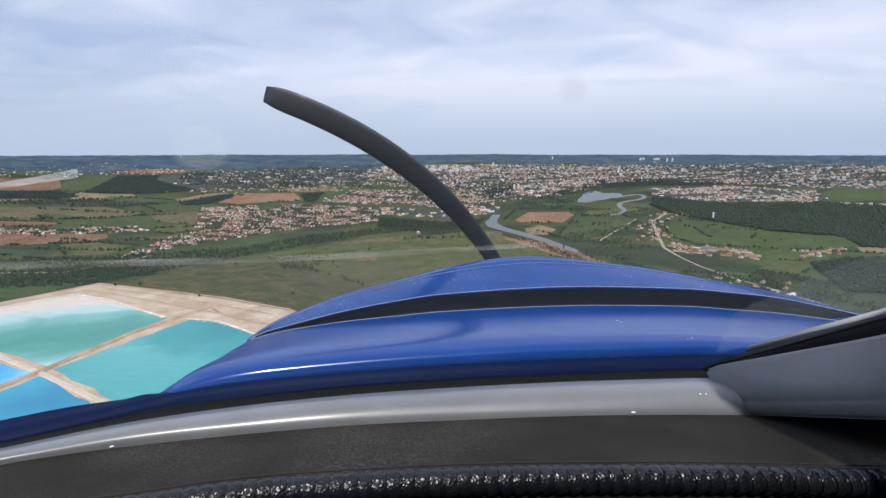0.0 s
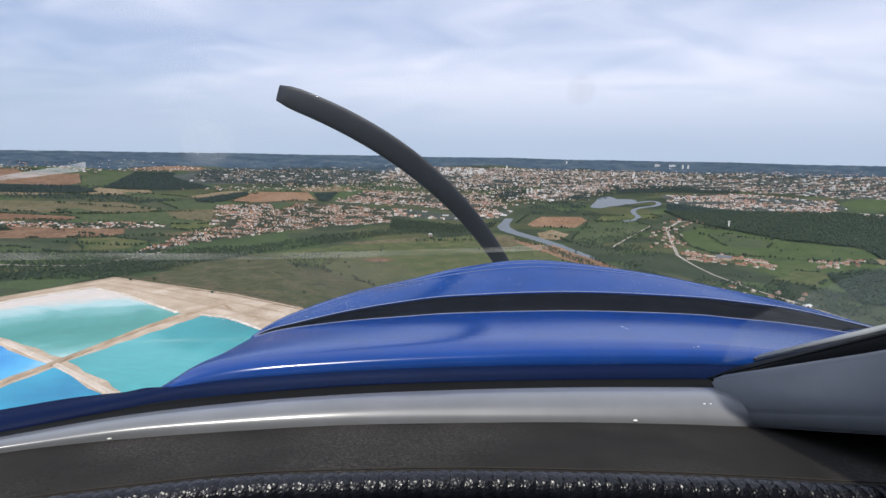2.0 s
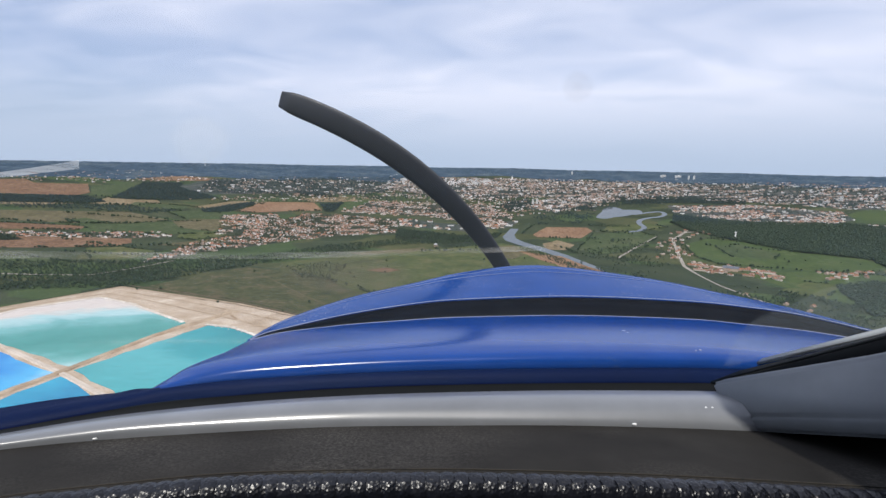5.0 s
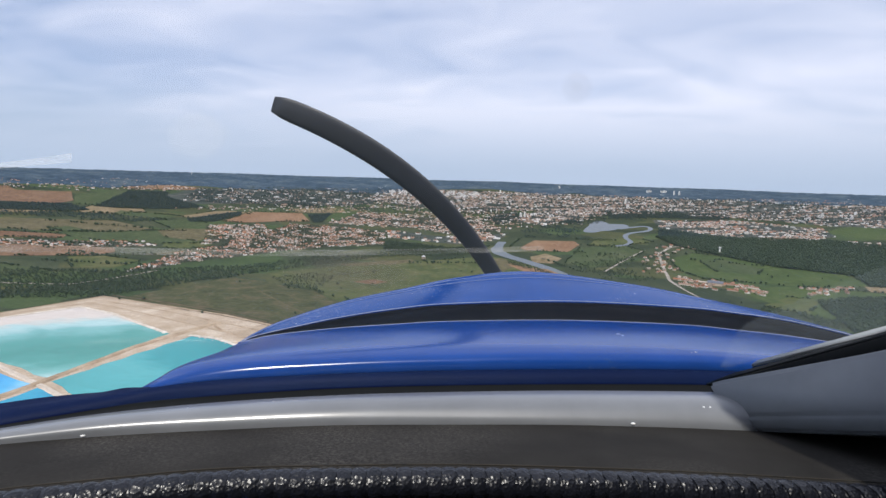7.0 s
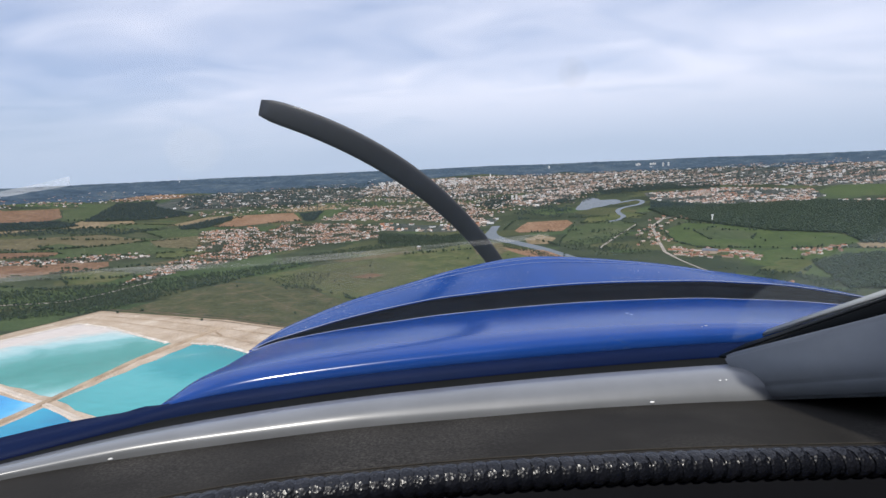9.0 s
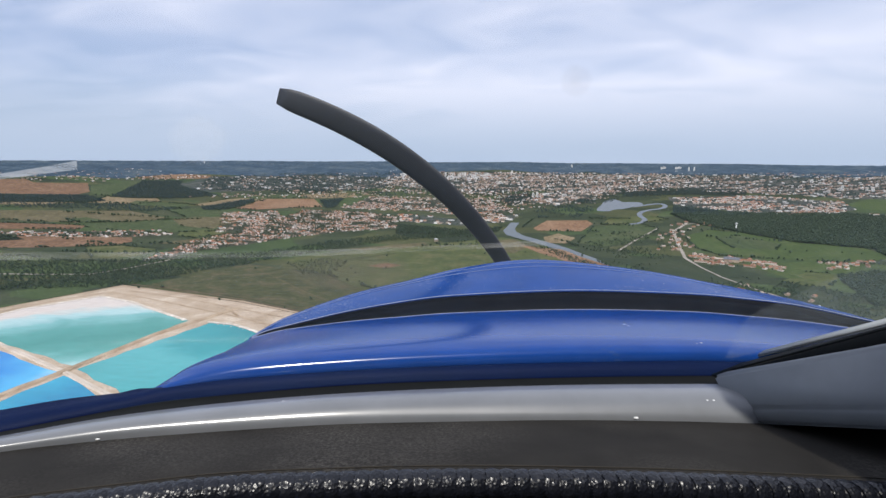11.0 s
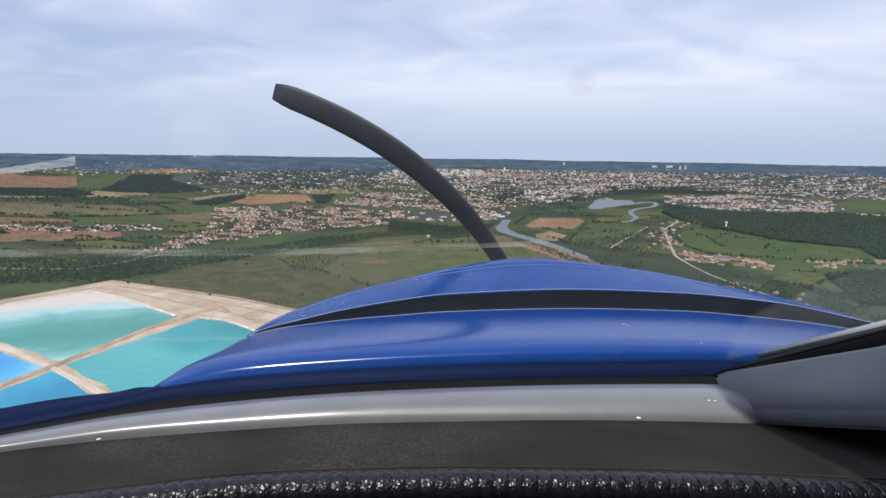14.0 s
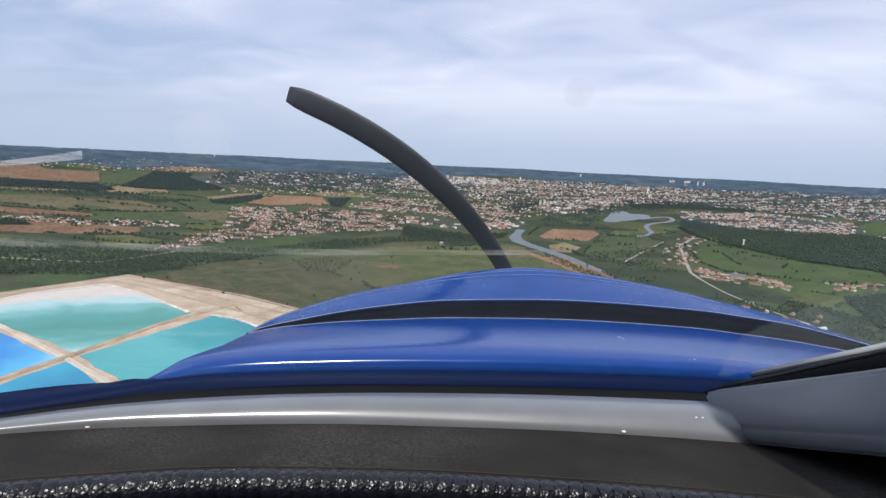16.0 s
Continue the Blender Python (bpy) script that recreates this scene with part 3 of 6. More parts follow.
for poly, mat, label in ((FIELD_W1, DULL, "fallow field far along the valley"), (FIELD_W2, STUBBLE, "tan field on the far slope"), (FIELD_W3, CROP, "green field beside the belt of trees"),
                         (FIELD_W4, CROP, "small green field between fallow land"), (FIELD_W5, MEADOW, "meadow beside the long village"), (FIELD_W6, CROP, "green field below the spinney"),
                         (FIELD_W7, RUST, "bare brown field on the far ridge"), (FIELD_W8, STUBBLE, "pale yard on the hilltop"), (FIELD_W9, CROP, "green field at the town's edge"),
                         (FIELD_W10, CROP, "fresh green field below the dark wood"), (FIELD_W11, DULL, "fallow field beside the upper village"), (FIELD_W12, STUBBLE, "tan field on the long slope"),
                         (FIELD_W13, CROP, "green strip above the ploughed field"), (FIELD_W14, MEADOW, "small meadow behind the village"), (FIELD_W15, DULL, "dry grass along the river trees"),
                         (FIELD_E3, CROP, "lighter green paddock below the wood"), (FIELD_E4, MEADOW, "meadow beside the low wood"), (FIELD_E1, MEADOW, "meadow beside the river loop"), (FIELD_E2, CROP, "small green field above the hamlet")):
    land("field", poly, mat, 0.55, label, "field")
land("field", FIELD_STRIP_BROWN, PLOUGH, 0.9, "long brown field along the river", "field")

# water
def rounded(line, closed=True, times=3):
    """Cut the corners of a shore line."""
    for _ in range(times):
        pairs = list(zip(line, line[1:] + line[:1])) if closed else list(zip(line, line[1:]))
        out = [] if closed else [line[0]]
        for (x0, y0), (x1, y1) in pairs:
            out += [(x0 * 0.75 + x1 * 0.25, y0 * 0.75 + y1 * 0.25), (x0 * 0.25 + x1 * 0.75, y0 * 0.25 + y1 * 0.75)]
        line = out if closed else out + [line[-1]]
    return line


land("river", RIVER, RIVER_WATER, 0.7, "grey river winding along the meadow", "river", 2, 25)
land("lake", rounded(LAKE), RIVER_WATER, 0.8, "pale lake in the valley", "lake", 3, 25)

# built-up ground
for poly, label in ((VILLAGE_MAIN, "gardens and streets of the long village"), (VILLAGE_NORTH, "gardens of the upper village"),
                    (VILLAGE_SMALL, "gardens of the small village"), (SUBURB, "streets of the hillside suburb"),
                    (SUBURB_RIVER, "yards of the riverside quarter"), (CITY_WEST, "streets of the western town"),
                    (CITY_CORE, "streets of the city centre"), (CITY_EAST, "streets of the eastern town"),
                    (CITY_RED, "streets of the red-roofed quarter"), (CITY_BLOCKS, "yards of the tower-block quarter"),
                    (CITY_FAR_RIGHT, "far streets on the hillside"), (CITY_LOW_RIGHT, "yards at the wood's edge")):
    land("town_ground", poly, GARDEN if "garden" in label or "suburb" in label else URBAN, 0.35, label, "town ground", 12)


def ribbon(name, line, width, mat, lift, label, category="road"):
    left, right = [], []
    for k, (x, y) in enumerate(line):
        x0, y0 = line[max(0, k - 1)]
        x1, y1 = line[min(len(line) - 1, k + 1)]
        d = math.hypot(x1 - x0, y1 - y0)
        nx, ny = -(y1 - y0) / d * width / 2, (x1 - x0) / d * width / 2
        left.append((x + nx, y + ny))
        right.append((x - nx, y - ny))
    return land(name, left + right[::-1], mat, lift, label, category, 0.4)


ribbon("river_channel", rounded(CHANNEL, False), 26, RIVER_WATER, 0.9, "pale river loop beside the lake", "river")
ribbon("road", ROAD_HAMLET, 12, ROAD, 1.0, "pale road through the hamlet")
ribbon("road", ROAD_BELT, 11, ROAD, 1.0, "pale road through the belt of trees")
ribbon("track", TRACK_MEADOW, 4, DULL, 1.0, "worn pale track across the meadow", "track")
ribbon("track", TRACK_MEADOW_LOW, 4, DULL, 1.0, "faint track behind the embankment", "track")
ribbon("ditch", HEDGE_MEADOW, 7, FLOOR_WOOD, 1.0, "dark drainage ditch in the meadow", "ditch")
ribbon("road", [(756, 1807), (760, 1620), (790, 1450), (840, 1300), (890, 1120)], 8, ROAD, 1.0, "pale lane past the farm")
ribbon("road", ROAD_RIVER, 9, ROAD, 1.0, "pale lane towards the river")


# ---- settling ponds ----
def embankment(name, poly, top, slope, mat, label):
    """A raised platform with a sloping skirt."""
    rng = random.Random(4)
    edge = ragged(poly, 45, 3.0, rng)
    bm = bmesh.new()
    face = bm.faces.new([bm.verts.new((x, y, top)) for x, y in edge])
    if face.normal.z < 0 or face.calc_area() and bmesh.ops.recalc_face_normals(bm, faces=[face]):
        pass
    cx, cy = sum(p[0] for p in edge) / len(edge), sum(p[1] for p in edge) / len(edge)
    ups = list(face.verts)
    lows = []
    for v in ups:
        d = Vector((v.co.x - cx, v.co.y - cy)).normalized()
        lows.append(bm.verts.new((v.co.x + d.x * slope, v.co.y + d.y * slope, 0.1)))
    for k in range(len(ups)):
        j = (k + 1) % len(ups)
        bm.faces.new((ups[k], ups[j], lows[j], lows[k]))
    bmesh.ops.triangulate(bm, faces=[face])
    bmesh.ops.recalc_face_normals(bm, faces=bm.faces[:])
    me = bpy.data.meshes.new(name)
    bm.to_mesh(me)
    bm.free()
    me.materials.append(mat)
    return tagged(new(name, me), label, "embankment", kind="structure")


def dyke(name, line, width, top, mat, label):
    """A bank with a flat crown, sloping sides and a worn track."""
    verts, faces = [], []
    dense = []
    rng = random.Random(9)
    for (x0, y0), (x1, y1) in zip(line, line[1:]):
        n = max(2, int(math.hypot(x1 - x0, y1 - y0) / 12))
        dense += [(x0 + (x1 - x0) * k / n, y0 + (y1 - y0) * k / n) for k in range(n)]
    dense.append(line[-1])
    for k, (x, y) in enumerate(dense):
        x0, y0 = dense[max(0, k - 1)]
        x1, y1 = dense[min(len(dense) - 1, k + 1)]
        d = math.hypot(x1 - x0, y1 - y0)
        nx, ny = -(y1 - y0) / d, (x1 - x0) / d
        for off, z in ((-width * 0.75, 1.2), (-width * 0.42, top), (0, top - 0.25), (width * 0.42, top), (width * 0.75, 1.2)):
            o = off * rng.uniform(0.88, 1.12)
            verts.append((x + nx * o, y + ny * o, z + rng.uniform(-0.1, 0.1)))
    for k in range(len(dense) - 1):
        for j in range(4):
            a = k * 5 + j
            faces.append((a, a + 5, a + 6, a + 1))
    ob = mesh_object(name, verts, faces, [mat])
    return tagged(ob, label, "dyke", kind="structure")


embankment("pond_embankment", POND_RIM, 1.5, 16, SAND, "pale sandy embankment round the settling ponds")
TEAL = pond_material("teal_water", (-770, 945), (310, 150), radians(22),
                     [(0.0, (0.026, 0.200, 0.160)), (0.24, (0.045, 0.245, 0.205)), (0.44, (0.13, 0.350, 0.325)), (0.60, (0.33, 0.50, 0.49)), (0.78, (0.56, 0.49, 0.42))], 0.55)
TURQUOISE = pond_material("turquoise_water", (-460, 1040), (330, 330), 0.0,
                          [(0.0, (0.004, 0.190, 0.205)), (0.20, (0.010, 0.235, 0.250)), (0.34, (0.060, 0.320, 0.330)), (0.48, (0.050, 0.300, 0.310)), (0.62, (0.008, 0.21, 0.23))], 0.30)
BLUE = pond_material("blue_water", (-935, 773), (215, 170), radians(-25),
                     [(0.0, (0.002, 0.12, 0.40)), (0.3, (0.006, 0.19, 0.50)), (0.5, (0.05, 0.34, 0.60)), (0.7, (0.32, 0.54, 0.66)), (0.9, (0.62, 0.62, 0.60))])
CYAN = pond_material("cyan_water", (-593, 683), (197, 161), radians(-25),
                     [(0.0, (0.003, 0.18, 0.33)), (0.35, (0.015, 0.28, 0.42)), (0.55, (0.12, 0.44, 0.53)), (0.75, (0.42, 0.56, 0.58)), (0.95, (0.58, 0.54, 0.48))])
for poly, mat, label in ((POND_A, TEAL, "milky teal settling pond with white edges"), (POND_B, TURQUOISE, "turquoise settling pond beside the dyke"),
                         (POND_C, BLUE, "deep blue settling pond with pale shallows"), (POND_D, CYAN, "cyan settling pond with a sandy shore")):
    rng = random.Random(len(label))
    edge = ragged(poly, 30, 4.0, rng)
    bm = bmesh.new()
    bm.faces.new([bm.verts.new((x, y, 1.75)) for x, y in edge])
    bmesh.ops.triangulate(bm, faces=bm.faces[:])
    for f in bm.faces:
        if f.normal.z < 0:
            f.normal_flip()
    me = bpy.data.meshes.new("pond")
    bm.to_mesh(me)
    bm.free()
    me.materials.append(mat)
    tagged(new("pond", me), label, "pond", group="settling ponds", kind="structure")
dyke("pond_dyke", DYKE_LONG, 11, 4.2, DYKE, "long brown gravel dyke between the ponds")
dyke("pond_dyke", DYKE_CROSS, 8, 3.4, CRUST, "pale lime-crusted cross dyke between the ponds")
ribbon("embankment_track", [(-1187, 1007), (-986, 1353), (-584, 1223), (-387, 1130), (-251, 993)], 10, DYKE, 1.9, "brown track along the embankment", "track")
ribbon("embankment_track", [(-935, 1299), (-755, 1241), (-593, 1173), (-413, 1094)], 6, DYKE, 2.0, "wheel-worn track on pale sand", "track")
ribbon("embankment_track", [(-985, 1285), (-840, 1232), (-700, 1170), (-560, 1108), (-430, 1045)], 5, DYKE, 1.95, "faint wheel ruts on pale sand", "track")
ribbon("embankment_track", [(-610, 1180), (-540, 1105), (-470, 1060), (-360, 1010)], 7, DYKE, 2.1, "turning place worn into the sand", "track")
ribbon("embankment_track", [(-1130, 1045), (-1035, 1205), (-960, 1290)], 6, DYKE, 2.0, "worn track beside the milky pond", "track")
ribbon("chalk_shore", [(-1098, 1000), (-1070, 1113), (-967, 1240), (-850, 1194), (-735, 1122), (-640, 1066)], 9, CHALK, 2.0, "white chalky shore of the milky pond", "shore")
ribbon("chalk_shore", [(-585, 1058), (-520, 1046), (-455, 1006), (-358, 935)], 8, CHALK, 2.0, "white rubble shore of the turquoise pond", "shore")
ribbon("ditch", [(-975, 1372), (-780, 1318), (-585, 1240), (-400, 1152), (-262, 1020)], 6, BANK_SOIL, 0.9, "brown ditch along the foot of the embankment", "ditch")
ribbon("ditch", [(-700, 1305), (-560, 1250), (-420, 1180)], 3, BANK_SOIL, 0.9, "narrow drain beside the embankment", "ditch")


def rubble():
    """Lumps of broken chalk along the shores."""
    rng = random.Random(15)
    places = []
    for line in ([(-965, 1238), (-850, 1192), (-735, 1120), (-634, 1064)], [(-577, 1056), (-520, 1044), (-455, 1004), (-356, 932)]):
        for (x0, y0), (x1, y1) in zip(line, line[1:]):
            for _ in range(int(math.hypot(x1 - x0, y1 - y0) / 5)):
                f = rng.random()
                r = rng.uniform(0.5, 1.5)
                places.append((0, x0 + (x1 - x0) * f + rng.gauss(0, 6), y0 + (y1 - y0) * f + rng.gauss(0, 6), 1.7, rng.uniform(0, 6), r * 1.5, r, r * 0.9))
    joined("chalk_rubble", [(ICO_V, ICO_F, np.zeros(len(ICO_F), int))], places, [CHALK], "lumps of broken chalk along the pond shores", "rubble")




# ---- trees ----
def icosphere(level=0):
    bm = bmesh.new()
    bmesh.ops.create_icosphere(bm, subdivisions=level + 1, radius=1)
    v = np.array([p.co[:] for p in bm.verts])
    f = [[q.index for q in p.verts] for p in bm.faces]
    bm.free()
    return v, np.array(f)


ICO_V, ICO_F = icosphere(0)


def tree_template(seed, blobs=5):
    """Tapered trunk, and a crown of uneven clumps; unit height 1. Returns verts, faces, material index."""
    rng = np.random.default_rng(seed)
    vs, fs, ms = [], [], []
    ring = [(math.cos(a), math.sin(a)) for a in (0, 2.09, 4.19)]
    vs += [(x * 0.035, y * 0.035, 0) for x, y in ring] + [(x * 0.018, y * 0.018, 0.5) for x, y in ring]
    for k in range(3):
        fs.append((k, (k + 1) % 3, 3 + (k + 1) % 3)); ms.append(1)
        fs.append((k, 3 + (k + 1) % 3, 3 + k)); ms.append(1)
    for b in range(blobs):
        a, h = b * 2.4 + rng.uniform(0, 1), 0.36 + 0.5 * b / (blobs - 1)
        away = (0.24 if b < blobs - 1 else 0.05) * rng.uniform(0.6, 1.2)
        size = rng.uniform(0.20, 0.30) * (1.0 if b < blobs - 1 else 0.75)
        v = ICO_V * size * rng.uniform(0.72, 1.25, (len(ICO_V), 1)) * np.array([1, 1, 0.85])
        v = v + np.array([math.cos(a) * away, math.sin(a) * away, h])
        base = len(vs)
        vs += [tuple(p) for p in v]
        fs += [tuple(int(i) + base for i in f) for f in ICO_F]
        ms += [0] * len(ICO_F)
    return np.array(vs), np.array(fs), np.array(ms)


TREES = [tree_template(s) for s in range(5)]
CROWNS = [tree_template(s + 20, 3) for s in range(5)]   # plainer trees for closed woods
SMALL_CROWNS = [tree_template(s + 40, 2) for s in range(5)]   # for far streets and gardens


def joined(name, templates, places, mats, label, category, parent=None):
    """Many copies of triangle templates in one mesh. places: which, x, y, z, turn, sx, sy, sz."""
    V, Fc, M, base = [], [], [], 0
    for which, x, y, z, turn, sx, sy, sz in places:
        v, f, m = templates[which]
        c, s = math.cos(turn), math.sin(turn)
        w = v * (sx, sy, sz)
        V.append(np.stack([w[:, 0] * c - w[:, 1] * s + x, w[:, 0] * s + w[:, 1] * c + y, w[:, 2] + z], 1))
        Fc.append(f + base)
        M.append(m)
        base += len(v)
    V, Fc, M = np.concatenate(V), np.concatenate(Fc), np.concatenate(M)
    me = bpy.data.meshes.new(name)
    me.vertices.add(len(V))
    me.vertices.foreach_set("co", V.astype(np.float32).ravel())
    me.loops.add(Fc.size)
    me.loops.foreach_set("vertex_index", Fc.astype(np.int32).ravel())
    me.polygons.add(len(Fc))
    me.polygons.foreach_set("loop_start", np.arange(0, Fc.size, 3, dtype=np.int32))
    for m in mats:
        me.materials.append(m)
    me.polygons.foreach_set("material_index", M.astype(np.int32))
    if mats[0] in (LEAF, HAZED_LEAF):
        me.polygons.foreach_set("use_smooth", [True] * len(me.polygons))
    me.update(calc_edges=True)
    me.validate()
    ob = new(name, me)
    if parent:
        ob.parent = parent
    return tagged(ob, label, category, kind="stuff")


rubble()


def spots(poly, gap, rng, keep=1.0, clump=None):
    xs, ys = [p[0] for p in poly], [p[1] for p in poly]
    out = []
    y = min(ys)
    while y < max(ys):
        x = min(xs)
        while x < max(xs):
            px, py = x + rng.uniform(-0.45, 0.45) * gap, y + rng.uniform(-0.45, 0.45) * gap
            chance = keep
            if clump:
                chance *= min(1.0, max(0.0, 0.5 + (clump[2] if len(clump) > 2 else 1.7) * noise.noise(Vector((px / clump[0], py / clump[1], gap))) + 0.7 * noise.noise(Vector((px / clump[0] * 3, py / clump[1] * 3, gap)))))
            if rng.random() < chance and inside(poly, px, py):
                out.append((px, py))
            x += gap
        y += gap
    return out


def wood(poly, gap, tall, label, keep=1.0, floor=True, squat=1.0, fine=0.70, clump=None, crowns=None):
    rng = random.Random(label)
    gap, tall = gap * fine, tall * (fine + 0.04)
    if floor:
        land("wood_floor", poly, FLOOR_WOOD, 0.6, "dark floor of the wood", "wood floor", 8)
    places = []
    for x, y in spots(poly, gap, rng, keep, clump):
        h = tall * rng.uniform(0.65, 1.2)
        w = h * rng.uniform(0.8, 1.15) * squat
        places.append((rng.randrange(5), x, y, land_height(x, y) - 0.2, rng.uniform(0, 6.28), w, w, h))
    # woods this far out get the leaves with haze in their colour
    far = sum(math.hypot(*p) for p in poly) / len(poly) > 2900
    return joined("woodland", crowns or CROWNS, places, [HAZED_LEAF if far else LEAF, BARK], label, "woodland")


wood(WOOD_RIGHT, 13.1, 14.6, "dense dark green wood on the slope", squat=1.75)
wood(WOOD_BELT, 13, 12, "belt of mixed trees between meadow and village", 0.62, False, 1.2)
wood(WOOD_LEFT, 17.1, 10.5, "dark wood between brown fields", squat=1.4)
wood(WOOD_SPINNEY, 15.8, 11.5, "dark spinney beside the stubble", squat=1.3)
wood(WOOD_NOTCH, 15.9, 11.5, "small dark wood above the village", squat=1.3)
wood(WOOD_RIVERSIDE, 14.8, 14.8, "riverside trees below the village")
wood(WOOD_CITY_EDGE, 18.2, 11.2, "dark trees at the city's edge", squat=1.4)
wood(WOOD_VALLEY, 19, 11.6, "clumps of trees in the green valley", 1.0, False, 1.2, clump=(95, 60))
wood(WOOD_FAR_LEFT, 16.1, 10.8, "dark strip of wood on the far slope", squat=1.4)
wood(WOOD_STRIP_LEFT, 18.4, 11.3, "dark strip of trees between fields", 0.7, False, 1.3)
wood(WOOD_CORRIDOR, 19.6, 10.5, "green corridor of trees through the town", squat=1.5)
wood(WOOD_W1, 21.9, 17.2, "dark strip of wood in the open valley", squat=1.3)
wood(WOOD_E1, 19.0, 16.1, "dark trees below the red-roofed quarter", squat=1.3)
wood(WOOD_RIGHT_LOW, 14, 13, "dark wood beside the low pasture", squat=1.75)
wood(WOOD_LAKE, 19, 12.0, "dark wood round the lake", 0.95, False, 1.5, clump=(210, 120, 1.2))
wood(LAKE_HEDGE, 14, 10.0, "tree line in the meadow below the lake", 0.85, False, 1.4)
wood(RIVER_TREES, 13, 10, "trees along the river bank", 0.75, False, 1.2)
wood(WOOD_MEADOW, 17, 9, "loose scrub in the meadow", 0.7, False, 1.3)
wood(TREES_RIGHT_BANK, 19, 11.0, "loose clumps of trees along the river bank", 0.9, False, 1.2, clump=(85, 70))
wood(VILLAGE_MAIN, 18, 10.5, "garden trees of the long village", 0.95, False, 1.1)
wood(VILLAGE_NORTH, 22, 10.0, "garden trees of the upper village", 0.8, False, 1.1)
wood(VILLAGE_SMALL, 24, 9.0, "garden trees of the small village", 0.7, False, 1.1)
wood(FARM_TREES, 15, 10.5, "thick hedges and trees round the farm", 0.9, False, 1.3, clump=(75, 60))
wood(RIVER_BELT, 13, 11.0, "dark belt of trees beside the brown field", 0.95, False, 1.3)
wood(HAMLET, 27, 11.0, "garden trees of the hamlet", 0.6, False, 1.2, clump=(80, 80))
wood(HAMLET_ROW, 24, 9.5, "garden trees behind the terraced rows", 0.5, False, 1.2, clump=(60, 60))
wood(SUBURB, 22, 10.5, "garden trees of the suburb", 0.8, False, 1.2, crowns=SMALL_CROWNS)
wood(SUBURB_RIVER, 26, 10.5, "trees of the riverside quarter", 0.7, False, 1.2, clump=(120, 70))
wood(CITY_BLOCKS, 26, 11.0, "trees between the apartment buildings", 0.7, False, 1.4, crowns=SMALL_CROWNS)
wood(CITY_RED, 24, 10.0, "garden trees of the red-roofed quarter", 0.6, False, 1.4, crowns=SMALL_CROWNS)
wood(CITY_LOW_RIGHT, 26, 10.0, "trees among the yards at the wood's edge", 0.7, False, 1.4, crowns=SMALL_CROWNS)
wood(TOWN_SPREAD, 27, 15.0, "street trees and parks of the wide town", 1.0, False, 1.6, clump=(260, 38), crowns=SMALL_CROWNS)
wood(TOWN_WEST, 20, 14.0, "trees among the scattered western town", 1.0, False, 1.6, clump=(240, 40), crowns=SMALL_CROWNS)
wood(TOWN_GREEN, 28, 12.0, "trees between the fields and the town", 0.9, False, 1.5, clump=(190, 60), crowns=SMALL_CROWNS)
wood(SLOPE_WEST, 34, 11.0, "scattered trees on the far western slope", 0.8, False, 1.6, clump=(330, 70), crowns=SMALL_CROWNS)


def lone_trees(sites):
    rng = random.Random(31)
    kinds = []
    for k in range(3):
        v, f, m = TREES[k]
        base = new("tree")
        for name, j, mat in (("crown", 0, LEAF), ("trunk", 1, BARK)):
            fs = [tuple(int(i) for i in q) for q, n in zip(f, m) if n == j]
            used = sorted({i for q in fs for i in q})
            at = {i: n for n, i in enumerate(used)}
            mesh_object(name, [tuple(v[i] * 9.0) for i in used], [tuple(at[i] for i in q) for q in fs], [mat], parent=base)
        kinds.append(tagged(base, "lone leafy tree standing in the meadow", "tree", group="lone trees"))
    for n, (x, y) in enumerate(sites):
        m = pose(x, y, land_height(x, y) + 0.2, 0, 0, rng.uniform(0, 360))
        if n < 3:
            kinds[n].matrix_basis = m
        else:
            copy_thing(kinds[n % 3], m @ Matrix.Scale(rng.uniform(0.6, 1.3), 4))


HEDGED = [FIELD_TAN_STRIP, FIELD_OLIVE, FIELD_RUST, FIELD_CLAY, FIELD_RIDGE, FIELD_STUBBLE, FIELD_PLOUGHED, FIELD_LIGHT_GREEN, FIELD_GREEN_RIDGE, FIELD_PALE, FIELD_BEND_TAN,
          FIELD_BEND_GREEN, PASTURE_BRIGHT, PASTURE_LOW, FIELD_W1, FIELD_W2, FIELD_W3, FIELD_W4, FIELD_W5, FIELD_W6, FIELD_W10, FIELD_W11, FIELD_W12, FIELD_W14, FIELD_E1, FIELD_E2, FIELD_E3, FIELD_E4]


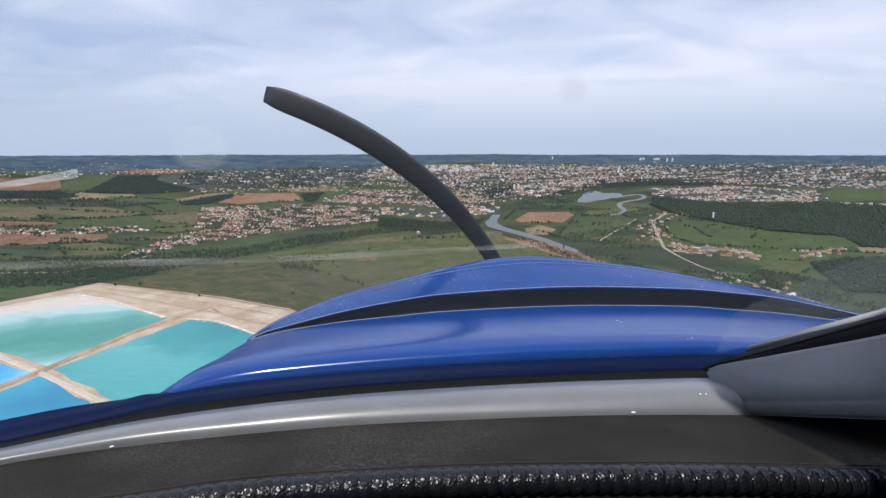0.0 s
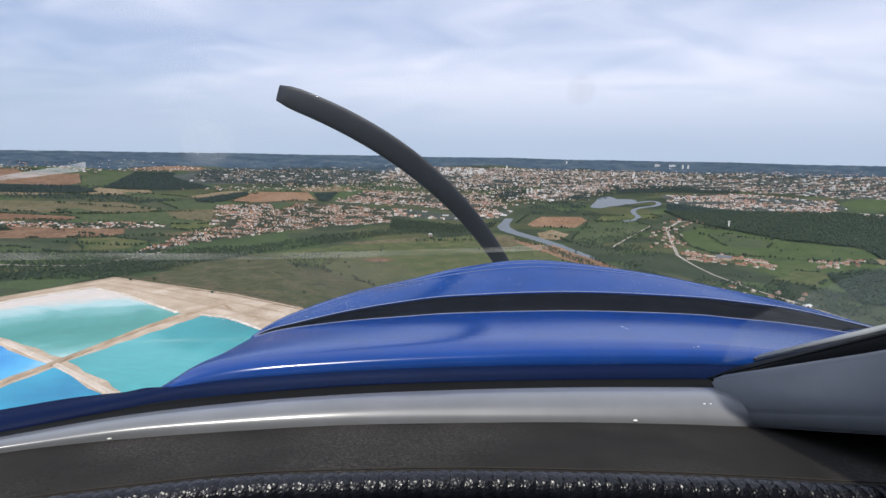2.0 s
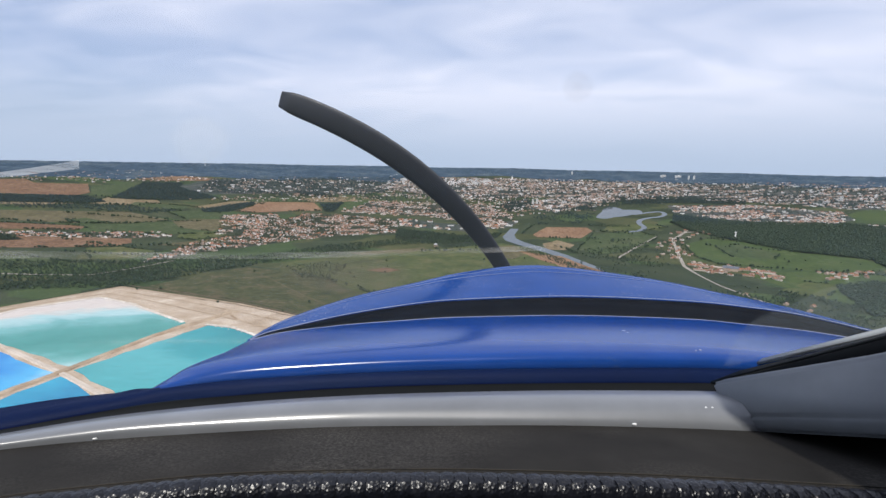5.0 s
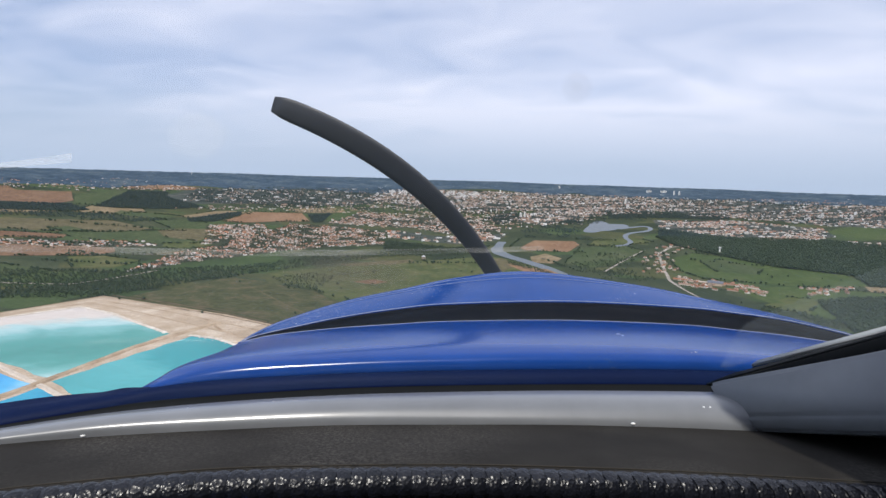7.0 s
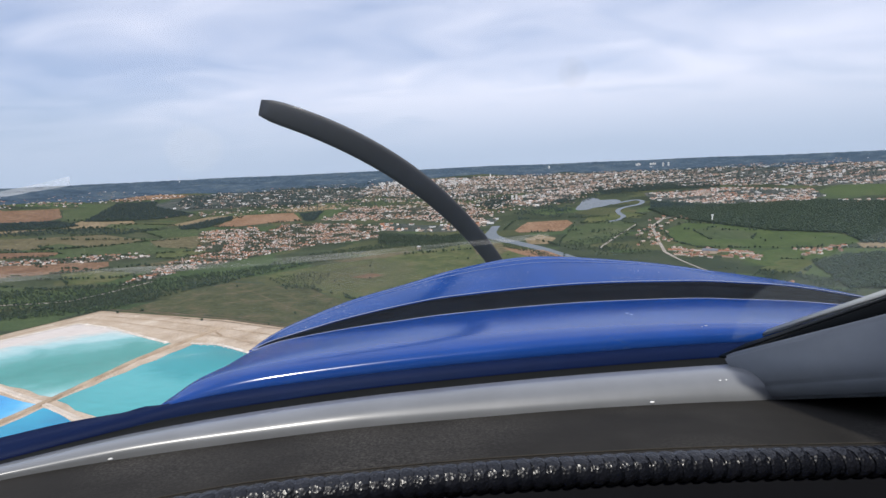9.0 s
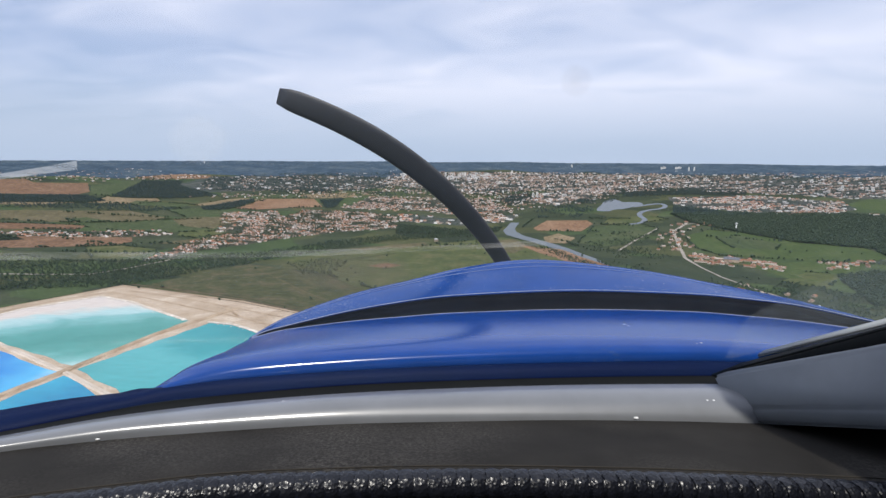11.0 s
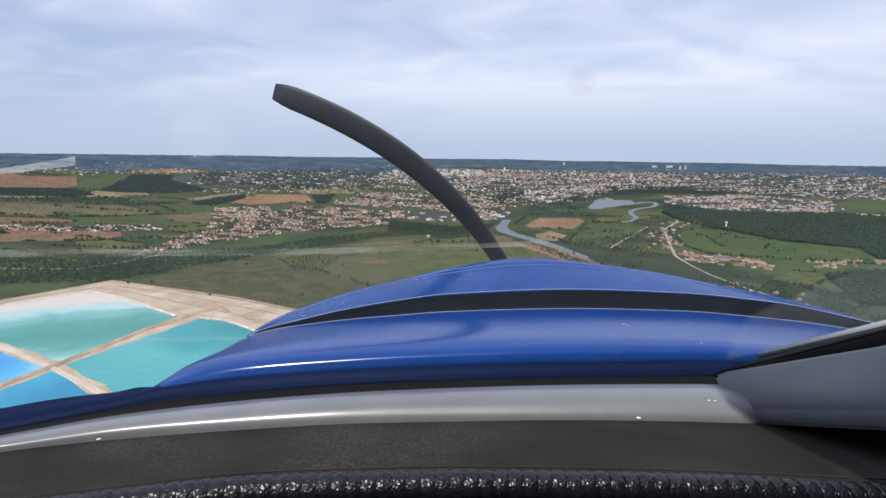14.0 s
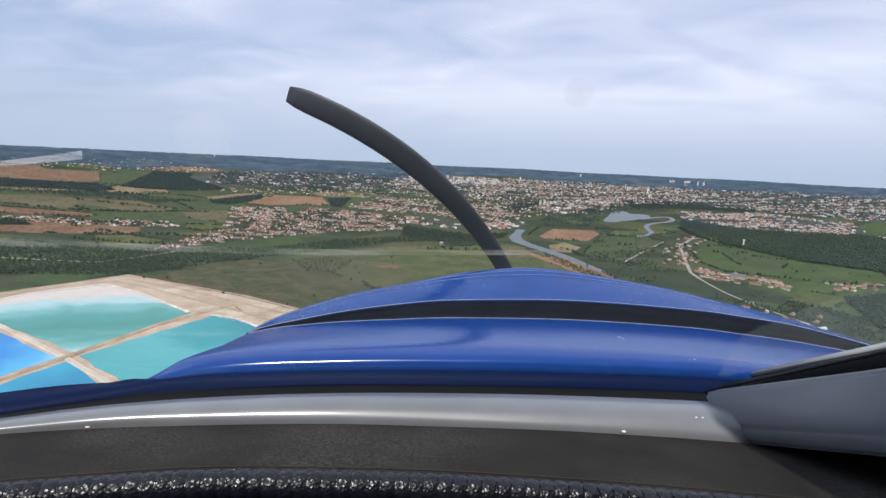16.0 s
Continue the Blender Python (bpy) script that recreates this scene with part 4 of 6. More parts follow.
def tree_rows():
    """Hedges and tree lines that part the fields."""
    rng = random.Random(77)
    lines = [((-2051, 2550), (-1756, 2620)), ((-1965, 2326), (-1455, 2365)), ((-1784, 2147), (-1547, 2237)), ((-1702, 1983), (-1389, 2003)),
             ((-1602, 1890), (-1343, 1846)), ((-1467, 1721), (-1119, 1766)), ((-1493, 1791), (-1179, 1937)), ((-863, 1619), (-755, 1673)),
             ((-467, 1547), (-197, 1295)), ((-228, 2042), (121, 2108)), ((-174, 2082), (101, 2226)), ((278, 2361), (567, 2352)),
             ((566, 2515), (819, 2428)), ((210, 2425), (293, 2657)), ((339, 2207), (458, 1993)), ((431, 1853), (539, 1259)),
             ((1248, 1812), (1389, 1825)), ((903, 1927), (1235, 1802)), ((892, 2342), (1097, 2351)), ((970, 2231), (1270, 2106)),
             ((-2178, 2736), (-1802, 2826)), ((-1242, 2986), (-979, 3065)), ((-867, 2821), (-1032, 2743)),
             ((669, 2193), (826, 2383)), ((1401, 1835), (1516, 1749))]
    places = []
    for (x0, y0), (x1, y1) in lines:
        n = int(math.hypot(x1 - x0, y1 - y0) / 14)
        for k in range(n):
            if rng.random() < 0.25:
                continue
            f = k / n
            x, y = x0 + (x1 - x0) * f + rng.uniform(-4, 4), y0 + (y1 - y0) * f + rng.uniform(-4, 4)
            h = rng.uniform(6, 14)
            places.append((rng.randrange(5), x, y, land_height(x, y), rng.uniform(0, 6), h, h, h))
    lone_trees(spots(MEADOW_GREEN, 90, rng, 0.16, (240, 120)) + spots(MEADOW_OLIVE, 90, rng, 0.08) + spots(PASTURE_BRIGHT, 110, rng, 0.3) + spots(FIELD_BEND_GREEN, 90, rng, 0.4))
    for x, y in spots(MEADOW_GREEN, 44, rng, 0.09) + spots(MEADOW_OLIVE, 44, rng, 0.05) + spots(PASTURE_BRIGHT, 50, rng, 0.06):
        h = rng.uniform(3, 9)
        places.append((rng.randrange(5), x, y, land_height(x, y) + 0.2, rng.uniform(0, 6), h * 1.2, h * 1.2, h))
    # hedges along the edges of the worked fields
    for poly in HEDGED:
        for (x0, y0), (x1, y1) in zip(poly, poly[1:] + poly[:1]):
            if rng.random() < 0.45:
                continue
            n = int(math.hypot(x1 - x0, y1 - y0) / 9)
            seed = rng.uniform(0, 99)
            for k in range(n):
                f = k / n
                x, y = x0 + (x1 - x0) * f + rng.uniform(-4, 4), y0 + (y1 - y0) * f + rng.uniform(-4, 4)
                if noise.noise(Vector((x / 70, y / 70, seed))) < -0.08:
                    continue
                h = rng.uniform(3.5, 9)
                places.append((rng.randrange(5), x, y, land_height(x, y), rng.uniform(0, 6), h * 1.5, h * 1.5, h))
    joined("hedgerow_trees", TREES, places, [LEAF, BARK], "hedges and tree lines between the fields", "hedgerow")


tree_rows()


def far_canopy():
    """The closed canopy of the wooded plateau: one rolling, lumpy sheet, coloured with distance haze."""
    rng = np.random.default_rng(5)
    radii = np.arange(3500, 4900, 15.0)
    angles = np.radians(np.arange(-75, 75.01, 0.22))
    A, R = np.meshgrid(angles, radii)
    gaps = np.array([[noise.noise(Vector((r * math.sin(a) / 420, r * math.cos(a) / 420, 3.1))) for a in angles] for r in radii])
    X, Y = R * np.sin(A), R * np.cos(A)
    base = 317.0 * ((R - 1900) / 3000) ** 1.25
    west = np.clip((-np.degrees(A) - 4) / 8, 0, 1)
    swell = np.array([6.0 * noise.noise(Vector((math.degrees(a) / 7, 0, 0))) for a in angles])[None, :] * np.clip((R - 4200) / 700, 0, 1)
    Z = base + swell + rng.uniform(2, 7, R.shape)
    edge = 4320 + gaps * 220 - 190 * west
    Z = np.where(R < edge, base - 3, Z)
    n = len(angles)
    verts = np.stack([X.ravel(), Y.ravel(), Z.ravel()], 1)
    faces = [(i * n + k, i * n + k + 1, (i + 1) * n + k + 1, (i + 1) * n + k) for i in range(len(radii) - 1) for k in range(n - 1)]
    ob = mesh_object("far_woodland", [tuple(v) for v in verts], faces, [HAZED_WOOD])
    tagged(ob, "dark forest on the far plateau with blue haze in its colour", "woodland", kind="stuff")


far_canopy()


# ---- houses ----
def house_template(flat=False):
    """Unit house: walls, gables and a pitched roof with eaves; triangles. Material 0 walls, 1 roof."""
    w = [(-.5, -.5, 0), (.5, -.5, 0), (.5, .5, 0), (-.5, .5, 0), (-.5, -.5, .6), (.5, -.5, .6), (.5, .5, .6), (-.5, .5, .6)]
    f, m = [], []
    for a, b in ((0, 1), (1, 2), (2, 3), (3, 0)):
        f += [(a, b, b + 4), (a, b + 4, a + 4)]
        m += [0, 0]
    if flat:
        w += [(-.51, -.51, .62), (.51, -.51, .62), (.51, .51, .62), (-.51, .51, .62)]
        f += [(8, 9, 10), (8, 10, 11)]
        m += [1, 1]
    else:
        w += [(-.5, 0, .97), (.5, 0, .97)]
        f += [(7, 4, 8), (5, 6, 9)]
        m += [0, 0]
        e = [(-.55, -.57, .57), (.55, -.57, .57), (.55, 0, 1.0), (-.55, 0, 1.0), (.55, .57, .57), (-.55, .57, .57)]
        w += e
        f += [(10, 11, 12), (10, 12, 13), (13, 12, 14), (13, 14, 15)]
        m += [1] * 4
    return np.array(w, float), np.array(f), np.array(m)


HOUSES = [house_template(), house_template(True)]


def quarter(name, poly, gap, size, tall, label, keep=0.8, flats=0.1, mats=None, jitter=0.5, heading=0.0, clump=(160, 110), rows=0.0):
    rng = random.Random(label)
    gap, size, tall = gap * 1.0, size * 1.18, tall * 1.0
    places = []
    for x, y in spots(poly, gap, rng, keep, clump):
        if rows:
            # houses keep to their streets
            c, s = math.cos(heading), math.sin(heading)
            u, v = x * c + y * s, y * c - x * s
            v = round((v + 14 * math.sin(u / 120)) / rows) * rows - 14 * math.sin(u / 120) + rng.uniform(-25, 25)
            x, y = u * c - v * s, u * s + v * c
        flat = rng.random() < flats
        s = size * rng.uniform(0.7, 1.4)
        ratio = rng.uniform(1.0, 1.7) if not flat else rng.uniform(1.2, 2.8)
        h = tall * rng.uniform(0.75, 1.3)
        turn = heading + rng.choice((0, math.pi / 2)) + rng.uniform(-jitter, jitter)
        places.append((1 if flat else 0, x, y, land_height(x, y), turn, s * ratio, s, h))
    return joined(name, HOUSES, places, mats or [WALL, ROOF], label, "houses")


quarter("village_houses", VILLAGE_MAIN, 11.0, 5.4, 5.6, "rendered houses with red tile roofs in a long village", 0.8, heading=0.5, clump=(85, 40, 2.6))
quarter("village_houses", VILLAGE_NORTH, 11.2, 5.3, 5.6, "rendered houses with red roofs in the upper village", 0.8, heading=0.3, clump=(85, 40, 2.6))
quarter("village_houses", VILLAGE_SMALL, 14, 5.8, 5.4, "small far village of pale houses", 0.9, clump=(60, 45))
quarter("suburb_houses", SUBURB, 12.9, 5.8, 5.3, "rows of small pale houses on the hillside", 1.0, 0.05, heading=0.9, jitter=0.3, rows=60, clump=(150, 60))
quarter("suburb_houses", SUBURB_RIVER, 21.2, 9.2, 7.5, "pale houses and sheds near the river", 0.87, 0.4)
quarter("town_buildings", TOWN_SPREAD, 17.5, 6.6, 6.2, "dense pale buildings of the wide town", 0.64, 0.4, [CITY_WALL, CITY_ROOF], clump=(230, 34, 3.4))
quarter("town_buildings", TOWN_WEST, 19, 6.4, 5.8, "scattered pale houses of the western town", 0.36, 0.4, [CITY_WALL, CITY_ROOF], clump=(240, 38, 3.2))
quarter("town_buildings", CITY_CORE, 25, 7.6, 9.0, "taller pale buildings of the city centre", 0.7, 0.5, [CITY_WALL, CITY_ROOF], clump=(260, 46, 3.0))
quarter("town_buildings", TOWN_GREEN, 20, 6.4, 6.0, "loose pale houses between fields and town", 0.42, 0.3, [CITY_WALL, CITY_ROOF], clump=(150, 50))
quarter("town_buildings", SLOPE_WEST, 24, 6.6, 6.0, "scattered pale houses on the far western slope", 0.45, 0.3, [CITY_WALL, CITY_ROOF], clump=(300, 60))
quarter("town_buildings", CITY_RED, 16.0, 7.2, 6.1, "red-roofed houses at the town's edge", 0.80, 0.1, clump=(260, 90))
quarter("town_buildings", CITY_BLOCKS, 22, 9.0, 9.5, "pale apartment buildings near the valley", 0.85, 0.6, [CITY_WALL, CITY_ROOF], clump=(150, 80))
quarter("town_buildings", CITY_FAR_RIGHT, 23.9, 7.3, 6.2, "far pale houses on the hillside", 0.87, 0.4, [CITY_WALL, CITY_ROOF], clump=(330, 90))
quarter("town_buildings", CITY_LOW_RIGHT, 19.2, 8.4, 6.7, "pale houses and sheds at the wood's edge", 0.87, 0.3)


def sheds():
    """Long flat-roofed white halls strewn through the town."""
    rng = random.Random(8)
    places = []
    for poly, gap in ((CITY_WEST, 120), (CITY_CORE, 110), (CITY_EAST, 110), (SUBURB_RIVER, 70), (CITY_RED, 100), (CITY_BLOCKS, 80)):
        for x, y in spots(poly, gap, rng, 0.55):
            places.append((1, x, y, land_height(x, y), rng.uniform(-0.3, 0.3), rng.uniform(14, 36), rng.uniform(8, 14), rng.uniform(7, 11)))
    joined("commercial_sheds", HOUSES, places, [PALE_WALL, PALE_ROOF], "long pale flat-roofed halls and sheds", "sheds")


sheds()


def house(w, d, h):
    """A detached house: rendered walls with gables, and a tiled roof with eaves."""
    base = new("house")
    v, f, m = HOUSES[0]
    for name, k, mat in (("wall", 0, WALL_ONE), ("roof", 1, ROOF_ONE)):
        fs = [tuple(int(i) for i in q) for q, j in zip(f, m) if j == k]
        used = sorted({i for q in fs for i in q})
        at = {i: n for n, i in enumerate(used)}
        mesh_object(name, [(v[i][0] * w, v[i][1] * d, v[i][2] * h) for i in used], [tuple(at[i] for i in q) for q in fs], [mat], parent=base)
    bm = bmesh.new()
    bmesh.ops.create_cube(bm, size=1, matrix=Matrix.Translation((w * 0.22, d * 0.12, h * 1.0)) @ Matrix.Diagonal((0.8, 0.6, h * 0.28, 1)))
    part("chimney", bm, WALL_ONE, base)
    return base


def hamlets():
    rng = random.Random(21)
    kinds = [tagged(house(*s), "pale rendered house with a red tile roof", "house", group="hamlet houses")
             for s in ((12, 9, 7.5), (10, 8.5, 7), (17, 9, 7), (11, 11, 8.5))]
    sites = spots(HAMLET, 27, rng, 0.42) + spots(HAMLET_ROW, 22, rng, 0.55) + spots(HAMLET_EAST, 22, rng, 0.6)
    for k, ob in enumerate(kinds):
        ob.matrix_basis = pose(*sites[k], land_height(*sites[k]), 0, 0, rng.uniform(0, 180))
    for x, y in sites[4:]:
        copy_thing(rng.choice(kinds), pose(x, y, land_height(x, y), 0, 0, rng.choice((20, 110)) + rng.uniform(-12, 12)))


hamlets()


for k, (x, y) in enumerate(PT_FARM):
    ob = house(*((13, 9, 7), (18, 9, 6.5), (11, 9, 7.5))[k % 3])
    ob.matrix_basis = pose(x, y, land_height(x, y), 0, 0, (35, 125, 28)[k % 3])
    tagged(ob, "pale rendered farmhouse with a tile roof among trees", "house", group="farm houses")


def long_house(name, w, d, h, roof):
    base = new(name)
    v, f, m = HOUSES[0]
    for part_name, k, mat in (("wall", 0, WALL_ONE), ("roof", 1, roof)):
        mesh_object(part_name, [(p[0] * w, p[1] * d, p[2] * h) for p in v], [tuple(int(i) for i in q) for q, j in zip(f, m) if j == k], [mat], parent=base)
    for k in range(max(2, int(w / 14))):
        bm = bmesh.new()
        bmesh.ops.create_cube(bm, size=1, matrix=Matrix.Translation((-w / 2 + 7 + 13 * k, 0.4, h * 1.02)) @ Matrix.Diagonal((1.0, 0.8, h * 0.2, 1)))
        part("chimney", bm, WALL_ONE, base)
    return base


for k, (x, y) in enumerate(PT_TERRACES):
    ob = long_house("terrace", 34 if k % 3 else 44, 9, 7.5, ROOF_ONE)
    ob.matrix_basis = pose(x, y, land_height(x, y), 0, 0, (-24, -20, -28)[k % 3])
    tagged(ob, "row of terraced houses with an orange tile roof", "terrace", group="terraced rows")
manor = long_house("manor", 46, 16, 17, SLATE)
manor.matrix_basis = pose(*PT_MANOR[0], land_height(*PT_MANOR[0]), 0, 0, -22)
tagged(manor, "large old stone building with a slate roof", "manor")


def tower_block(w, d, h, floors):
    """A slab of flats: storeys with recessed window bands between parapets."""
    base = new("tower_block")
    bm = bmesh.new()
    bmesh.ops.create_cube(bm, size=1, matrix=Matrix.Translation((0, 0, h / 2)) @ Matrix.Diagonal((w, d, h, 1)))
    bmesh.ops.create_cube(bm, size=1, matrix=Matrix.Translation((w * 0.1, 0, h + 1.2)) @ Matrix.Diagonal((w * 0.25, d * 0.5, 2.4, 1)))
    part("wall", bm, CONCRETE, base)
    for k in range(floors):
        bm = bmesh.new()
        z = h * (k + 0.62) / floors
        bmesh.ops.create_cube(bm, size=1, matrix=Matrix.Translation((0, 0, z)) @ Matrix.Diagonal((w * 0.86, d + 0.3, h / floors * 0.36, 1)))
        part("window_band", bm, WINDOW_DARK, base)
    return base


for k, (x, y) in enumerate(PT_TOWERBLOCK):
    z = land_height(x, y)
    s = 0.8 if y > 3000 else 1.0
    ob = tower_block(13 * s, 12 * s, (40 if k < 2 else 30) * s, 9)
    ob.matrix_basis = pose(x, y, z, 0, 0, 15 + 20 * k)
    tagged(ob, "white concrete tower block above lower roofs", "tower block", group="tower blocks")
for k, (x, y) in enumerate(PT_LONGBLOCKS):
    z = land_height(x, y)
    ob = tower_block(44, 11, 19, 6)
    ob.matrix_basis = pose(x, y, z, 0, 0, (-14, 10, -5, 22)[k % 4])
    tagged(ob, "long white slab of flats in the city", "apartment block", group="apartment blocks")
rng = random.Random(63)
for x, y in spots([(-620, 3930), (-560, 4170), (90, 4200), (110, 3960), (-240, 3880)], 62, rng, 0.55) + spots([(260, 3120), (430, 3400), (820, 3500), (620, 3220)], 90, rng, 0.4) + spots(CITY_CORE, 230, rng, 0.45) + spots(CITY_EAST, 260, rng, 0.4):
    long = rng.random() < 0.5
    ob = tower_block(rng.uniform(26, 40) if long else rng.uniform(11, 16), 10, rng.uniform(11, 16) if long else rng.uniform(18, 27), 5 if long else 7)
    ob.matrix_basis = pose(x, y, land_height(x, y), 0, 0, rng.uniform(-25, 25))
    tagged(ob, "long white slab of flats in the city" if long else "pale tower of flats above lower roofs", "apartment block", group="apartment blocks")
for x, y in PT_TOWERS:
    ob = tower_block(9, 9, 32 if x > 1520 else 25, 10)
    ob.matrix_basis = pose(x, y, land_height(x, y), 0, 0, 30)
    tagged(ob, "tall white tower on the far edge of the city", "tower block", group="tower blocks")


def white_house():
    base = new("farmhouse")
    bm = bmesh.new()
    bmesh.ops.create_cube(bm, size=1, matrix=Matrix.Translation((0, 0, 5)) @ Matrix.Diagonal((15, 11, 10, 1)))
    part("wall", bm, WALL_ONE, base)
    bm = bmesh.new()
    bmesh.ops.create_cone(bm, segments=4, radius1=11, radius2=1.5, depth=4.5, matrix=Matrix.Translation((0, 0, 12.2)) @ Matrix.Rotation(radians(45), 4, "Z"))
    part("roof", bm, METAL_SHED, base)
    for k in range(4):
        bm = bmesh.new()
        bmesh.ops.create_cube(bm, size=1, matrix=Matrix.Translation((-5.4 + 3.6 * k, -5.55, 5.5)) @ Matrix.Diagonal((1.3, 0.2, 2.2, 1)))
        part("window", bm, WINDOW_DARK, base)
    base.matrix_basis = pose(*PT_WHITE_HOUSE[0], land_height(*PT_WHITE_HOUSE[0]) + 0.5, 0, 0, 12)
    tagged(base, "lone white square house in the green meadow", "house")


white_house()


def water_tower():
    base = new("water_tower")
    bm = bmesh.new()
    bmesh.ops.create_cone(bm, segments=20, radius1=3.2, radius2=2.4, depth=22, matrix=Matrix.Translation((0, 0, 11)))
    part("shaft", bm, CONCRETE, base)
    bm = bmesh.new()
    bmesh.ops.create_cone(bm, segments=20, radius1=2.4, radius2=5.5, depth=3, matrix=Matrix.Translation((0, 0, 23.5)))
    bmesh.ops.create_cone(bm, segments=20, radius1=5.5, radius2=5.2, depth=4, matrix=Matrix.Translation((0, 0, 27)))
    part("tank", bm, CONCRETE, base)
    bm = bmesh.new()
    bmesh.ops.create_cone(bm, segments=20, radius1=5.4, radius2=0.4, depth=1.4, matrix=Matrix.Translation((0, 0, 29.7)))
    part("roof", bm, METAL_SHED, base)
    x, y = PT_WATER_TOWER[0]
    base.matrix_basis = pose(x, y, land_height(x, y))
    tagged(base, "grey concrete water tower beside the wood", "water tower")


water_tower()


def mast():
    base = new("radio_mast")
    bm = bmesh.new()
    bmesh.ops.create_cone(bm, segments=6, radius1=2.2, radius2=0.8, depth=60, matrix=Matrix.Translation((0, 0, 30)))
    part("pole", bm, CONCRETE, base)
    bm = bmesh.new()
    bmesh.ops.create_cone(bm, segments=10, radius1=3.2, radius2=3.2, depth=4, matrix=Matrix.Translation((0, 0, 44)))
    part("platform", bm, CONCRETE, base)
    x, y = PT_MAST[0]
    base.matrix_basis = pose(x, y, land_height(x, y))
    tagged(base, "slender far radio mast on the wooded ridge", "mast")


mast()


def shed(w, d, h):
    base = new("farm_shed")
    v, f, m = HOUSES[0]
    for name, k, mat in (("wall", 0, WALL_ONE), ("roof", 1, METAL_SHED)):
        mesh_object(name, [(p[0] * w, p[1] * d, p[2] * h) for p in v], [tuple(int(i) for i in q) for q, j in zip(f, m) if j == k], [mat], parent=base)
    return base


for (x, y), s in zip(BARN_SITE, ((30, 14, 7), (26, 12, 7), (22, 12, 6), (34, 15, 8))):
    ob = shed(*s)
    ob.matrix_basis = pose(x, y, 0, 0, 0, 35)
    tagged(ob, "long pale farm shed with a metal roof", "shed", group="farm sheds")

# ---- the aircraft ----
AIRFRAME = pose(0, 0, 360, -9.915, -0.675, 2.598)
DASH_NEAR = [(-0.442, 0.430, -0.230), (-0.384, 0.450, -0.221), (-0.299, 0.470, -0.217), (-0.203, 0.485, -0.212), (-0.099, 0.495, -0.211), (0.009, 0.500, -0.210), (0.118, 0.502, -0.211), (0.227, 0.502, -0.213), (0.336, 0.500, -0.216), (0.451, 0.495, -0.219)]
DASH_FAR = [(-0.545, 0.530, -0.227), (-0.478, 0.560, -0.221), (-0.382, 0.600, -0.222), (-0.264, 0.630, -0.222), (-0.130, 0.650, -0.220), (0.012, 0.665, -0.221), (0.158, 0.670, -0.220), (0.304, 0.670, -0.221), (0.375, 0.668, -0.222), (0.601, 0.660, -0.224)]
FRAME_MID = [(-0.550, 0.535, -0.216), (-0.484, 0.567, -0.211), (-0.387, 0.608, -0.206), (-0.268, 0.640, -0.203), (-0.133, 0.662, -0.199), (0.012, 0.679, -0.198), (0.161, 0.685, -0.197), (0.310, 0.685, -0.196), (0.384, 0.683, -0.196), (0.608, 0.667, -0.195)]
FRAME_TOP = [(-0.601, 0.584, -0.233), (-0.524, 0.613, -0.224), (-0.421, 0.662, -0.216), (-0.291, 0.696, -0.208), (-0.144, 0.720, -0.202), (0.013, 0.735, -0.198), (0.174, 0.740, -0.194), (0.335, 0.740, -0.192), (0.415, 0.738, -0.192), (0.656, 0.720, -0.191)]
SEAM = [(-0.648, 0.630, -0.243), (-0.564, 0.660, -0.232), (-0.452, 0.710, -0.221), (-0.312, 0.745, -0.210), (-0.154, 0.770, -0.202), (0.014, 0.785, -0.198), (0.186, 0.790, -0.194), (0.358, 0.790, -0.191), (0.443, 0.788, -0.191), (0.701, 0.770, -0.192)]
PANEL_FOOT = [(-0.658, 0.640, -0.243), (-0.572, 0.670, -0.231), (-0.458, 0.720, -0.216), (-0.406, 0.740, -0.212), (-0.316, 0.755, -0.206), (-0.156, 0.780, -0.200), (0.014, 0.795, -0.195), (0.188, 0.800, -0.191), (0.363, 0.800, -0.188), (0.450, 0.800, -0.189), (0.710, 0.780, -0.189)]
PANEL_ROLL = [(-0.673, 0.654, -0.234), (-0.591, 0.692, -0.221), (-0.470, 0.738, -0.210), (-0.416, 0.757, -0.200), (-0.324, 0.776, -0.175), (-0.160, 0.799, -0.165), (0.014, 0.813, -0.159), (0.192, 0.818, -0.154), (0.371, 0.818, -0.153), (0.460, 0.818, -0.155), (0.732, 0.804, -0.164)]
PANEL_MID = [(-0.452, 0.795, -0.217), (-0.429, 0.813, -0.201), (-0.391, 0.828, -0.180), (-0.311, 0.855, -0.166), (-0.177, 0.882, -0.156), (0.016, 0.900, -0.148), (0.213, 0.904, -0.144), (0.410, 0.904, -0.145), (0.555, 0.900, -0.152), (0.688, 0.882, -0.162), (0.797, 0.855, -0.185)]
PANEL_LIP = [(-0.407, 1.071, -0.186), (-0.383, 1.086, -0.180), (-0.342, 1.105, -0.173), (-0.230, 1.148, -0.163), (-0.107, 1.165, -0.154), (0.020, 1.175, -0.146), (0.278, 1.180, -0.139), (0.533, 1.175, -0.143), (0.658, 1.170, -0.152), (0.775, 1.154, -0.162), (0.900, 1.093, -0.177)]
HOOD_LIP = [(-0.418, 1.100, -0.189), (-0.395, 1.120, -0.179), (-0.353, 1.140, -0.169), (-0.235, 1.170, -0.143), (-0.109, 1.190, -0.122), (0.021, 1.205, -0.108), (0.287, 1.220, -0.098), (0.548, 1.210, -0.105), (0.675, 1.200, -0.116), (0.792, 1.180, -0.131), (0.922, 1.120, -0.162)]
